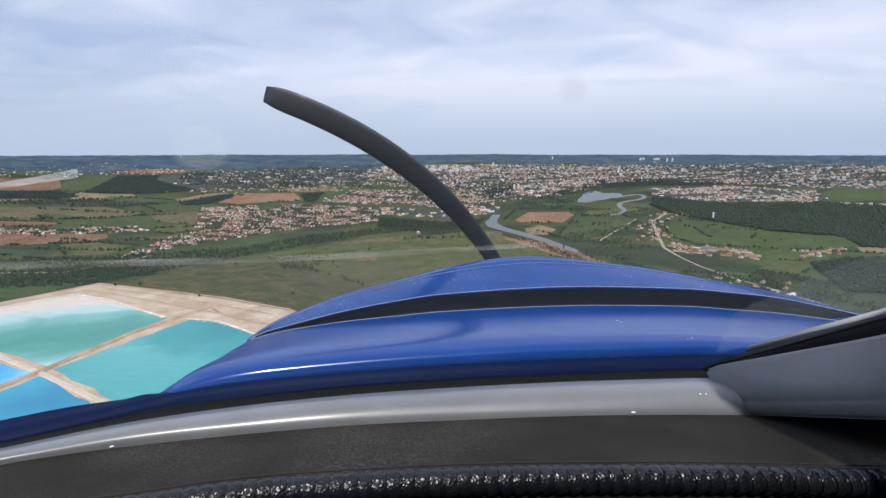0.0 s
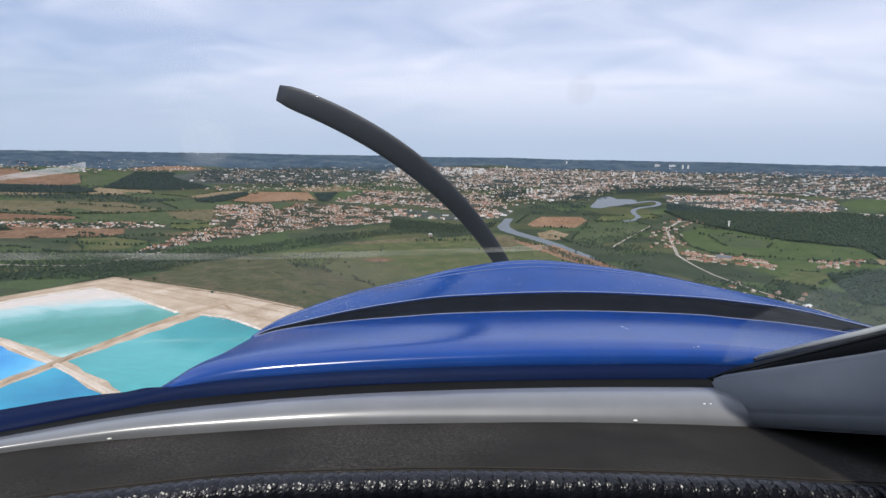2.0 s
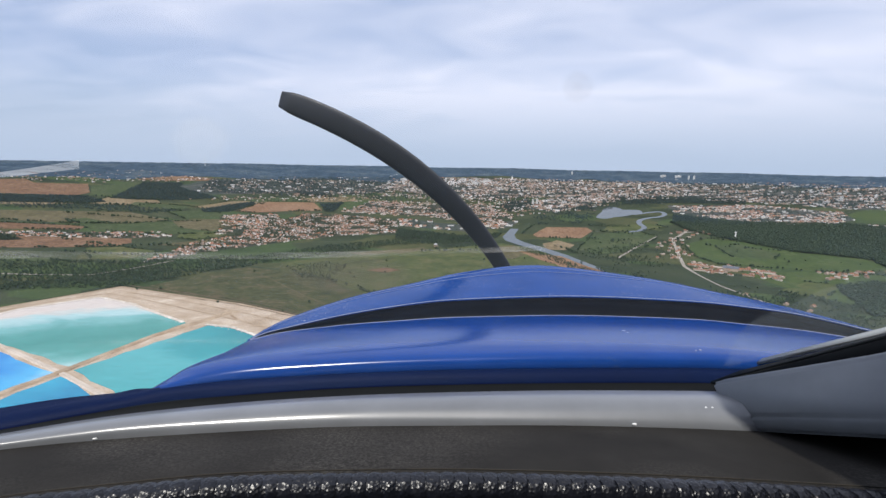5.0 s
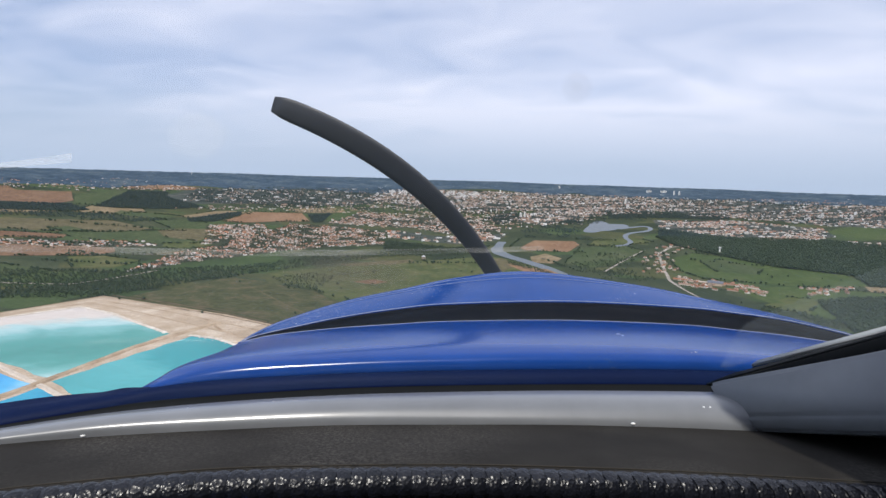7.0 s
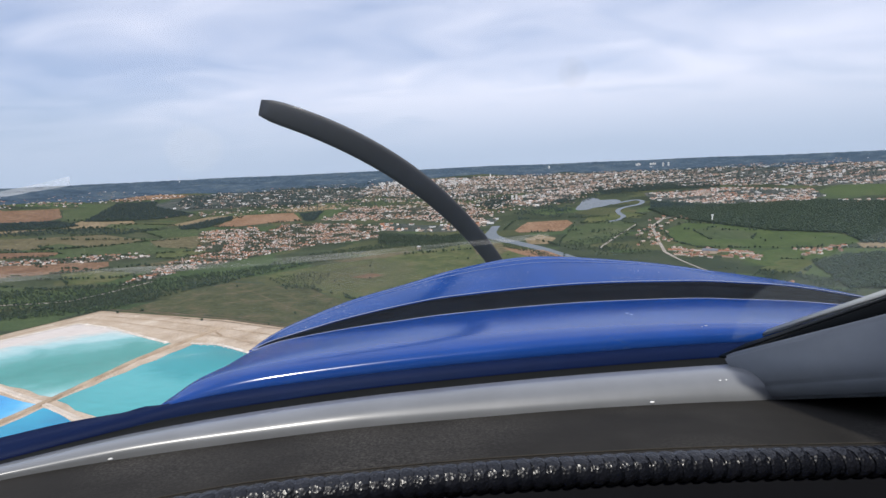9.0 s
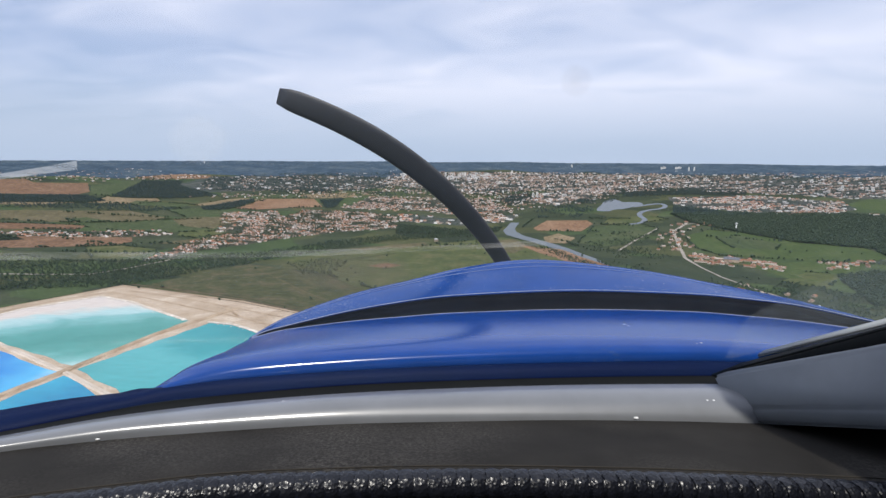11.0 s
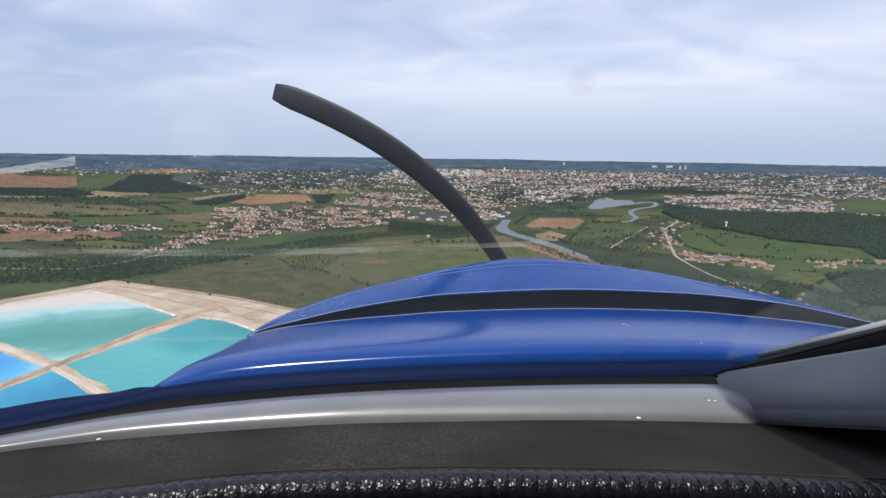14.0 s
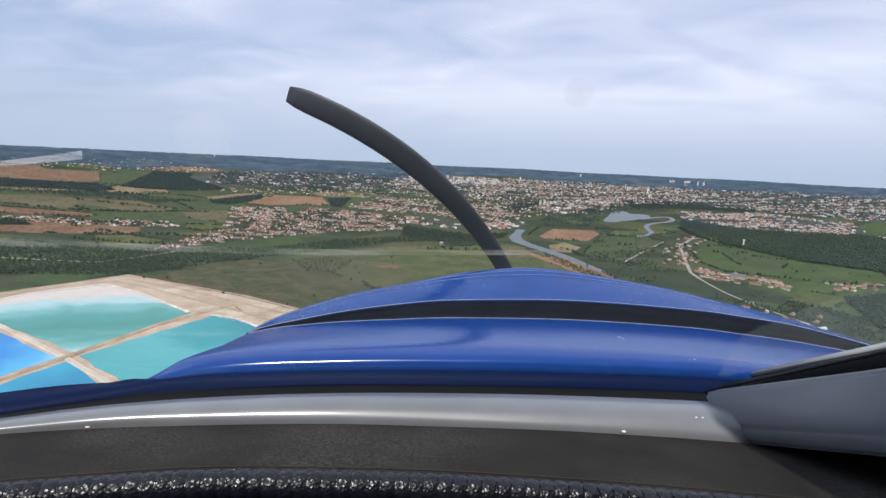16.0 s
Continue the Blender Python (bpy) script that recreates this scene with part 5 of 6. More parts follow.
HOOD_MID = [(-0.430, 1.133, -0.194), (-0.409, 1.176, -0.179), (-0.363, 1.216, -0.160), (-0.242, 1.277, -0.124), (-0.107, 1.329, -0.097), (0.039, 1.362, -0.074), (0.264, 1.379, -0.059), (0.547, 1.371, -0.076), (0.705, 1.332, -0.102), (0.834, 1.264, -0.131), (0.947, 1.157, -0.166)]
HOOD_CREST = [(-0.435, 1.154, -0.196), (-0.416, 1.215, -0.180), (-0.373, 1.272, -0.159), (-0.250, 1.355, -0.118), (-0.107, 1.429, -0.087), (0.050, 1.483, -0.053), (0.255, 1.501, -0.033), (0.528, 1.488, -0.062), (0.709, 1.427, -0.098), (0.864, 1.331, -0.133), (0.966, 1.189, -0.170)]
REFLECTED_BAND = [(-0.750, 0.700, -0.016), (-0.615, 0.720, -0.012), (-0.436, 0.750, -0.011), (-0.224, 0.780, -0.008), (-0.030, 0.800, -0.001), (0.155, 0.810, 0.008)]
CORNER_LOW = [(0.418, 0.790, -0.166), (0.438, 0.780, -0.160), (0.490, 0.730, -0.128), (0.544, 0.660, -0.089), (0.609, 0.550, -0.031)]
CORNER_TOP = [(0.423, 0.790, -0.156), (0.444, 0.780, -0.106), (0.480, 0.740, -0.070), (0.530, 0.680, -0.027), (0.609, 0.550, 0.043)]
GLINT_LOW = [(-0.705, 0.700, 0.085), (-0.615, 0.720, 0.099), (-0.568, 0.730, 0.107), (-0.529, 0.740, 0.114)]
GLINT_TOP = [(-0.705, 0.700, 0.088), (-0.615, 0.720, 0.107), (-0.568, 0.730, 0.117), (-0.530, 0.740, 0.127)]
PANEL_BASE = [(-0.665, 0.646, -0.232), (-0.578, 0.677, -0.218), (-0.463, 0.727, -0.202), (-0.410, 0.747, -0.204), (-0.320, 0.764, -0.194), (-0.158, 0.789, -0.187), (0.014, 0.805, -0.182), (0.191, 0.810, -0.178), (0.367, 0.810, -0.175), (0.455, 0.810, -0.176), (0.719, 0.789, -0.177)]


def paint(name, base, rough, coat, spec=0.5, chipped=False, chip=(0.10, 0.14, 0.26), spread=0.46, sheen=0.05):
    m, nt, b = material(name, rough, 0, spec)
    n = noise_node(nt, 14, 4, 0.6)
    r = ramp_node(nt, [(0.3, tuple(c * 0.9 for c in base)), (0.7, tuple(c * 1.08 for c in base))])
    nt.links.new(n.outputs["Fac"], r.inputs[0])
    colour = r.outputs[0]
    if chipped:
        # stone chips and dried insects, thick in places
        d, q = noise_node(nt, 170, 3, 0.7), noise_node(nt, 5, 3, 0.6)
        rd, rq = ramp_node(nt, [(0.56, (0, 0, 0)), (0.64, (1, 1, 1))]), ramp_node(nt, [(spread, (0, 0, 0)), (spread + 0.18, (1, 1, 1))])
        nt.links.new(d.outputs["Fac"], rd.inputs[0]); nt.links.new(q.outputs["Fac"], rq.inputs[0])
        spots_mask = mix_color(nt, "MULTIPLY", rd.outputs[0], rq.outputs[0], 1.0)
        colour = mix_color(nt, "MIX", colour, chip, spots_mask)
    nt.links.new(colour, b.inputs["Base Color"])
    b.inputs["Coat Weight"].default_value, b.inputs["Coat Roughness"].default_value = coat, sheen
    w = noise_node(nt, 5, 2, 0.5)
    bump(nt, b, w.outputs["Fac"], 0.05, 0.01)
    return m


BLUE_PAINT = paint("blue_gloss_paint", (0.002, 0.042, 0.232), 0.6, 0.72, 0.0, True, (0.05, 0.09, 0.21), 0.54, 0.16)
HOOD_PAINT = paint("weathered_blue_paint", (0.004, 0.042, 0.205), 0.6, 0.42, 0.0, True, (0.11, 0.15, 0.28), 0.45, 0.14)
GREY_PAINT = paint("grey_gloss_paint", (0.155, 0.163, 0.174), 0.40, 0.7, sheen=0.17)
DARK_PAINT = paint("scoop_black", (0.170, 0.142, 0.112), 0.7, 0.0, 0.2)
# along the cowling foot this dark navy stands in for reflection and shade
NAVY_PAINT = paint("navy_and_shade_paint", (0.0005, 0.0052, 0.038), 0.5, 0.0, 0.04)
RUBBER = paint("seal_rubber", (0.011, 0.012, 0.012), 0.7, 0.0, 0.06)
STEEL = paint("bright_rivet", (0.75, 0.75, 0.74), 0.25, 0.0)
EDGE_PAINT = paint("chipped_edge", (0.24, 0.26, 0.34), 0.5, 0.0)
SEAM_THREAD = paint("seam_thread", (0.034, 0.030, 0.025), 0.8, 0.0, 0.2, True, (0.02, 0.02, 0.02), 0.40)
WORN_PAINT = paint("worn_blue_paint", (0.10, 0.14, 0.29), 0.5, 0.0, 0.2, True, (0.24, 0.28, 0.40), 0.40)
PILLAR_PAINT = paint("grey_pillar_paint", (0.185, 0.200, 0.215), 0.5, 0.16, 0.3, sheen=0.25)
LIP_PAINT = paint("pale_grey_edge", (0.270, 0.285, 0.290), 0.5, 0.15, 0.3)
PROP_PAINT = paint("prop_black", (0.030, 0.032, 0.035), 0.45, 0.1)


def dash_vinyl():
    m, nt, b = material("charcoal_vinyl", 0.85, 0, 0.16)
    n = noise_node(nt, 9, 5, 0.65)
    r = ramp_node(nt, [(0.3, (0.0135, 0.0124, 0.0108)), (0.7, (0.0250, 0.0230, 0.0200))])
    nt.links.new(n.outputs["Fac"], r.inputs[0])
    # dust and crumbs gathered in patches
    d, q = noise_node(nt, 300, 5, 0.75), noise_node(nt, 6, 2, 0.5)
    rd, rq = ramp_node(nt, [(0.44, (0, 0, 0)), (0.76, (1, 1, 1))]), ramp_node(nt, [(0.40, (0, 0, 0)), (0.70, (1, 1, 1))])
    nt.links.new(d.outputs["Fac"], rd.inputs[0]); nt.links.new(q.outputs["Fac"], rq.inputs[0])
    dust = mix_color(nt, "MULTIPLY", rd.outputs[0], rq.outputs[0], 1.0)
    c = mix_color(nt, "MIX", r.outputs[0], (0.105, 0.098, 0.088), dust)
    nt.links.new(c, b.inputs["Base Color"])
    g = noise_node(nt, 900, 2, 0.6)
    bump(nt, b, g.outputs["Fac"], 0.25, 0.0006)
    return m


VINYL = dash_vinyl()


def leather():
    """Glossy crackled black leather."""
    m, nt, b = material("crackled_leather", 0.30, 0, 0.40)
    n = noise_node(nt, 40, 4, 0.6)
    r = ramp_node(nt, [(0.3, (0.004, 0.005, 0.008)), (0.7, (0.012, 0.013, 0.018))])
    nt.links.new(n.outputs["Fac"], r.inputs[0])
    nt.links.new(r.outputs[0], b.inputs["Base Color"])
    co, v = nt.nodes.new("ShaderNodeTexCoord"), nt.nodes.new("ShaderNodeTexVoronoi")
    v.inputs["Scale"].default_value = 320
    nt.links.new(co.outputs["Object"], v.inputs["Vector"])
    bump(nt, b, v.outputs["Distance"], 0.55, 0.0014)
    return m


LEATHER = leather()
DARK_HIDE = paint("dark_hide", (0.0065, 0.0070, 0.0095), 0.7, 0.0, 0.15)


def acrylic():
    """Clear glazing: a faint film of dust, tinted blue to paint distance haze, with wiped streaks, and a weak gloss."""
    m = bpy.data.materials.new("dusty_hazed_acrylic")
    m.use_nodes = True
    nt = m.node_tree
    nt.nodes.clear()
    N, L = nt.nodes.new, nt.links.new
    out, clear, dust, gloss = N("ShaderNodeOutputMaterial"), N("ShaderNodeBsdfTransparent"), N("ShaderNodeBsdfDiffuse"), N("ShaderNodeBsdfGlossy")
    # the blue tint lays aerial haze over the land behind the glass
    dust.inputs["Color"].default_value = (0.38, 0.60, 1.0, 1)
    gloss.inputs["Roughness"].default_value = 0.03
    n = noise_node(nt, 3.0, 5, 0.6, stretch=(0.5, 1, 2.5))
    film = N("ShaderNodeMapRange")
    film.inputs[1].default_value, film.inputs[2].default_value = 0.3, 0.75
    film.inputs[3].default_value, film.inputs[4].default_value = DUST_HAZE, DUST_HAZE * 2.2
    L(n.outputs["Fac"], film.inputs[0])
    a, b = N("ShaderNodeMixShader"), N("ShaderNodeMixShader")
    L(film.outputs[0], a.inputs[0]); L(clear.outputs[0], a.inputs[1]); L(dust.outputs[0], a.inputs[2])
    edge = N("ShaderNodeFresnel"); edge.inputs["IOR"].default_value = 1.25
    L(edge.outputs[0], b.inputs[0]); L(a.outputs[0], b.inputs[1]); L(gloss.outputs[0], b.inputs[2])
    L(b.outputs[0], out.inputs[0])
    return m


def smear_film(name="reflected_streak", low=0.04, high=0.30, tint=(0.62, 0.62, 0.58), grain=14):
    """Reflection painted as a pale film: thickest in its middle, broken along its length."""
    m = bpy.data.materials.new(name)
    m.use_nodes = True
    nt = m.node_tree
    nt.nodes.clear()
    N, L = nt.nodes.new, nt.links.new
    out, clear, dust, mix = N("ShaderNodeOutputMaterial"), N("ShaderNodeBsdfTransparent"), N("ShaderNodeBsdfDiffuse"), N("ShaderNodeMixShader")
    dust.inputs["Color"].default_value = (*tint, 1)
    n = noise_node(nt, 7.0, 5, 0.6, stretch=(1, 1, grain))
    film = N("ShaderNodeMapRange")
    film.inputs[1].default_value, film.inputs[2].default_value = 0.36, 0.68
    film.inputs[3].default_value, film.inputs[4].default_value = low, high
    L(n.outputs["Fac"], film.inputs[0])
    L(film.outputs[0], mix.inputs[0]); L(clear.outputs[0], mix.inputs[1]); L(dust.outputs[0], mix.inputs[2])
    L(mix.outputs[0], out.inputs[0])
    return m


def blot_film(name, centre, reach, strength, tint, hollow=0.0):
    """A soft-edged blot of dirt or of painted reflection on the glazing, thickest in its middle or, if hollow, along
    its rim.
    """
    m = bpy.data.materials.new(name)
    m.use_nodes = True
    nt = m.node_tree
    nt.nodes.clear()
    N, L = nt.nodes.new, nt.links.new
    out, clear, dust, mix = N("ShaderNodeOutputMaterial"), N("ShaderNodeBsdfTransparent"), N("ShaderNodeBsdfDiffuse"), N("ShaderNodeMixShader")
    dust.inputs["Color"].default_value = (*tint, 1)
    co, mp, ln = N("ShaderNodeTexCoord"), N("ShaderNodeMapping"), N("ShaderNodeVectorMath")
    mp.vector_type, ln.operation = "TEXTURE", "LENGTH"
    mp.inputs["Location"].default_value, mp.inputs["Scale"].default_value = centre, reach
    L(co.outputs["Object"], mp.inputs[0]); L(mp.outputs[0], ln.inputs[0])
    n = noise_node(nt, 22, 4, 0.6)
    wob = N("ShaderNodeMath"); wob.operation = "MULTIPLY_ADD"; wob.inputs[1].default_value, wob.inputs[2].default_value = 0.5, -0.25
    L(n.outputs["Fac"], wob.inputs[0])
    add = N("ShaderNodeMath"); add.operation = "ADD"
    L(ln.outputs["Value"], add.inputs[0]); L(wob.outputs[0], add.inputs[1])
    fall = ramp_node(nt, [(0.0, (1 - hollow,) * 3), (0.55, (0.62,) * 3), (0.95, (0, 0, 0))])
    fall.color_ramp.interpolation = "EASE"
    L(add.outputs[0], fall.inputs[0])
    amount = N("ShaderNodeMath"); amount.operation = "MULTIPLY"; amount.inputs[1].default_value = strength
    L(fall.outputs[0], amount.inputs[0])
    L(amount.outputs[0], mix.inputs[0]); L(clear.outputs[0], mix.inputs[1]); L(dust.outputs[0], mix.inputs[2])
    L(mix.outputs[0], out.inputs[0])
    return m


BAND_FILM = smear_film()
# even pale film that paints the pillar's reflection in the corner
CORNER_FILM = smear_film("corner_reflection", 0.055, 0.085, (0.50, 0.56, 0.58), 1)
# bright film for the glint painted at the left of the glass
GLINT_FILM = smear_film("painted_glint", 0.16, 0.50, (0.80, 0.84, 0.88), 9)
DUST_HAZE = 0.024
ACRYLIC = acrylic()


def spline(points, n):
    """n points evenly along a smooth curve through the control points."""
    p = [Vector(q) for q in points]
    fine = []
    for k in range(len(p) - 1):
        a, b, c, d = p[max(0, k - 1)], p[k], p[k + 1], p[min(len(p) - 1, k + 2)]
        for j in range(24):
            t = j / 24
            fine.append(0.5 * (2 * b + (c - a) * t + (2 * a - 5 * b + 4 * c - d) * t * t + (3 * b - a - 3 * c + d) * t ** 3))
    fine.append(p[-1])
    at = [0.0]
    for a, b in zip(fine, fine[1:]):
        at.append(at[-1] + (b - a).length)
    out, j = [], 0
    for k in range(n):
        s = at[-1] * k / (n - 1)
        while j < len(fine) - 2 and at[j + 1] < s:
            j += 1
        out.append(fine[j].lerp(fine[j + 1], (s - at[j]) / max(1e-9, at[j + 1] - at[j])))
    return out


def skin(name, curves, mat, parent, label="", along=120, across=6, thick=0.004):
    """A smooth sheet through edge curves, with thickness below."""
    stations = [spline(c, along) for c in curves]
    rows = [spline([s[k] for s in stations], across * (len(curves) - 1) + 1) for k in range(along)]
    m = len(rows[0])
    verts = [tuple(v) for row in rows for v in row]
    faces = [(k * m + j, (k + 1) * m + j, (k + 1) * m + j + 1, k * m + j + 1) for k in range(along - 1) for j in range(m - 1)]
    ob = mesh_object(name, verts, faces, [mat], smooth=True, parent=parent)
    sol = ob.modifiers.new("thickness", "SOLIDIFY")
    sol.thickness, sol.offset = thick, -1
    return tagged(ob, label)


def shifted(curve, x=0.0, y=0.0, z=0.0):
    return [(p[0] + x, p[1] + y, p[2] + z) for p in curve]


def rolled(a, over, b, at, steps=5):
    """Curves that roll smoothly from edge a to edge b and pass the middle curve at that share of the way."""
    n = 48
    out = [[] for _ in range(steps - 1)]
    for p, q, r in zip(spline(a, n), spline(over, n), spline(b, n)):
        c = (q - p * (1 - at) ** 2 - r * at ** 2) / (2 * at * (1 - at))
        for k in range(1, steps):
            t = k / steps
            out[k - 1].append(tuple(p * (1 - t) ** 2 + c * 2 * t * (1 - t) + r * t ** 2))
    return out


def tube(name, line, radius, mat, parent, label="", sides=8):
    verts, faces = [], []
    for k, p in enumerate(line):
        d = (line[min(k + 1, len(line) - 1)] - line[max(k - 1, 0)]).normalized()
        u = d.cross(Vector((0, 0, 1))).normalized()
        w = u.cross(d)
        for j in range(sides):
            a = 2 * math.pi * j / sides
            verts.append(tuple(p + (u * math.cos(a) + w * math.sin(a)) * radius))
    for k in range(len(line) - 1):
        for j in range(sides):
            a, b = k * sides + j, k * sides + (j + 1) % sides
            faces.append((a, a + sides, b + sides, b))
    ob = mesh_object(name, verts, faces, [mat], smooth=True, parent=parent)
    return tagged(ob, label)


def on_skin(ob, across, up):
    """Where a line from the pilot's eye, given by its slopes, meets a sheet; and the sheet's normal there."""
    tree = BVHTree.FromPolygons([v.co.copy() for v in ob.data.vertices], [tuple(p.vertices) for p in ob.data.polygons])
    at, normal, _, _ = tree.ray_cast(Vector((0, 0, 0)), Vector((across, 1, up)).normalized())
    return at, normal


def paint_chips(ob, sites, mat):
    """Small bare chips in the paint, a hair proud of the sheet."""
    rng = random.Random(12)
    for across, up, r in sites:
        at, normal = on_skin(ob, across, up)
        if at is None:
            continue
        bm = bmesh.new()
        bmesh.ops.create_icosphere(bm, subdivisions=1, radius=r)
        for v in bm.verts:
            v.co = v.co * rng.uniform(0.7, 1.2)
            v.co.z *= 0.25
        bmesh.ops.transform(bm, matrix=Matrix.Translation(at) @ normal.to_track_quat("Z", "Y").to_matrix().to_4x4(), verts=bm.verts[:])
        part("paint_chip", bm, mat, ob, "bare chip in the blue paint")


def wrap_mesh():
    """One rounded fold of the padding: a soft, slightly uneven ring round its local y axis."""
    rng = random.Random(3)
    around, across = 22, 5
    verts, faces = [], []
    for k in range(around):
        a = 2 * math.pi * k / around
        for j in range(across):
            s = -1 + 2 * j / (across - 1)
            r = 0.0122 + 0.0014 * (1 - s * s) + rng.uniform(-0.0003, 0.0003)
            verts.append((math.cos(a) * r, s * 0.0073, math.sin(a) * r))
    for k in range(around):
        for j in range(across - 1):
            p, q = k * across + j, ((k + 1) % around) * across + j
            faces.append((p, p + 1, q + 1, q))
    me = bpy.data.meshes.new("fold")
    me.from_pydata(verts, [], faces)
    me.polygons.foreach_set("use_smooth", [True] * len(me.polygons))
    me.materials.append(LEATHER)
    me.update()
    return me


def aircraft():
    plane = new("light_aircraft")
    plane.matrix_basis = AIRFRAME
    tagged(plane, "light aircraft with a blue cowling and grey windscreen frame", "aircraft")
    # glareshield and its braided edge
    dash = skin("glareshield", [shifted(DASH_NEAR, 0, -0.006, -0.010), DASH_NEAR, DASH_FAR, shifted(DASH_FAR, 0, 0.03, -0.004)], VINYL, plane, "dusty charcoal vinyl glareshield", 140, 8)
    tube("stitched_seam", spline(shifted(DASH_NEAR, 0, 0.004, 0.0006), 140), 0.0008, SEAM_THREAD, dash, "pale stitched seam behind the padding", 6)
    skin("dash_front", [shifted(DASH_NEAR, 0, -0.004, -0.010), shifted(DASH_NEAR, 0, -0.010, -0.022), shifted(DASH_NEAR, 0, -0.012, -0.09)], DARK_HIDE, plane, "matt dark leather front below the padding", 80, 4)
    core = spline(shifted(DASH_NEAR, 0, -0.011, -0.0105), 68)
    edge = tube("padded_trim", core, 0.0119, LEATHER, plane, "ribbed dark leather padding along the glareshield edge", 14)
    ring = wrap_mesh()
    for k in range(1, len(core) - 1):
        d = (core[k + 1] - core[k - 1]).normalized()
        u = d.cross(Vector((0, 0, 1))).normalized()
        m = Matrix((u, d, u.cross(d))).transposed().to_4x4()
        m.translation = core[k]
        fold = new("fold", ring)
        fold.parent = edge
        fold.matrix_basis = m @ Matrix.Rotation(radians(16), 4, "Z") @ Matrix.Rotation(0.7 * k, 4, "Y")
    # windscreen frame
    skin("windscreen_frame", [shifted(DASH_FAR, 0, 0.004, -0.03), shifted(DASH_FAR, 0, 0, 0.001), *rolled(DASH_FAR, FRAME_MID, FRAME_TOP, 0.42), FRAME_TOP, shifted(FRAME_TOP, 0, 0.012, -0.02)], GREY_PAINT, plane,
         "grey painted windscreen base frame", 140, 8)
    skin("seal", [shifted(FRAME_TOP, 0, 0.008, -0.006), shifted(SEAM, 0, 0, -0.004), shifted(PANEL_FOOT, 0, 0.004, -0.006)], RUBBER, plane, "black rubber windscreen seal", 120, 4)
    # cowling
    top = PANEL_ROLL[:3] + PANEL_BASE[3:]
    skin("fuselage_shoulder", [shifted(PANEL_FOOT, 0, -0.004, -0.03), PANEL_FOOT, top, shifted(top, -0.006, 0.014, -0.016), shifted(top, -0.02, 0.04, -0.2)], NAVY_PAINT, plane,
         "dark blue fuselage shoulder with painted shade along the cowling foot", 160, 8)
    panel = skin("cowl_panel", [shifted(PANEL_BASE[3:], 0, 0.003, -0.004), PANEL_BASE[3:], PANEL_ROLL[3:], PANEL_MID, PANEL_LIP, shifted(PANEL_LIP, 0, 0.01, -0.012)], BLUE_PAINT, plane,
         "glossy blue cowling panel behind the air scoop", 140, 10)
    tube("lip_edge", spline(shifted(PANEL_LIP, 0, 0.002, 0.000), 160), 0.0009, EDGE_PAINT, plane, "worn bare edge of the panel", 6)
    skin("scoop", [shifted(PANEL_LIP, 0, 0.008, -0.008), shifted(PANEL_LIP, 0, 0.06, -0.03), shifted(HOOD_LIP, 0, 0.10, -0.02), shifted(HOOD_LIP, 0, 0.006, -0.003)], DARK_PAINT, plane,
         "black air scoop gap across the cowling", 140, 6)
    hood = skin("cowl_hood", [shifted(HOOD_LIP, 0, 0.012, -0.004), HOOD_LIP, HOOD_MID, HOOD_CREST, shifted(HOOD_CREST, 0, 0.10, -0.035), shifted(HOOD_CREST, 0, 0.22, -0.14)], HOOD_PAINT, plane,
         "glossy blue engine hood with a rounded crest", 140, 10)
    tube("hood_edge", spline(shifted(HOOD_LIP, 0, -0.001, 0.000), 160), 0.0010, EDGE_PAINT, plane, "worn pale edge of the hood", 6)
    rng = random.Random(44)
    sites = [(0.4837, -0.1808, 0.0026), (0.4755, -0.1822, 0.0016), (0.3366, -0.1460, 0.0045), (0.345, -0.149, 0.003), (0.05, -0.150, 0.0014), (-0.11, -0.155, 0.0012)]
    lip = spline(PANEL_LIP, 60)
    sites += [(p.x / p.y + rng.uniform(-0.004, 0.004), p.z / p.y - rng.uniform(0.002, 0.008), rng.uniform(0.0007, 0.0016)) for p in rng.sample(lip[6:54], 16)]
    paint_chips(panel, sites, EDGE_PAINT)
    lip = spline(HOOD_LIP, 60)
    paint_chips(hood, [(p.x / p.y, p.z / p.y + rng.uniform(0.002, 0.03), rng.uniform(0.0008, 0.0022)) for p in rng.sample(lip[4:50], 18)], EDGE_PAINT)
    # worn ridges that follow the crest of the hood
    for share in (0.35, 0.7):
        line = []
        for a, b in zip(HOOD_MID[:9], HOOD_CREST[:9]):
            p = Vector(a).lerp(Vector(b), share)
            at, normal = on_skin(hood, p.x / p.y, p.z / p.y)
            if at is not None:
                line.append(tuple(at))
        tube("worn_ridge", spline(line, 120), 0.0016, WORN_PAINT, hood, "paint worn pale along the ridge", 6)
    # side skins of the cowling
    for name, k, out in (("cowl_side", 0, -0.02), ("cowl_side", -1, 0.02)):
        line = [PANEL_FOOT[3] if k == 0 else PANEL_FOOT[-1], PANEL_ROLL[3] if k == 0 else PANEL_ROLL[-1], PANEL_MID[k], PANEL_LIP[k], HOOD_LIP[k], HOOD_CREST[k], tuple(Vector(HOOD_CREST[k]) + Vector((0, 0.3, -0.03)))]
        skin(name, [line, shifted(line, out * 0.2, 0, -0.05), shifted(line, out - 0.05 * (1 if k else -1), 0, -0.4)], BLUE_PAINT, plane, "blue side of the cowling", 60, 5)
    post(plane)
    cabin(plane)
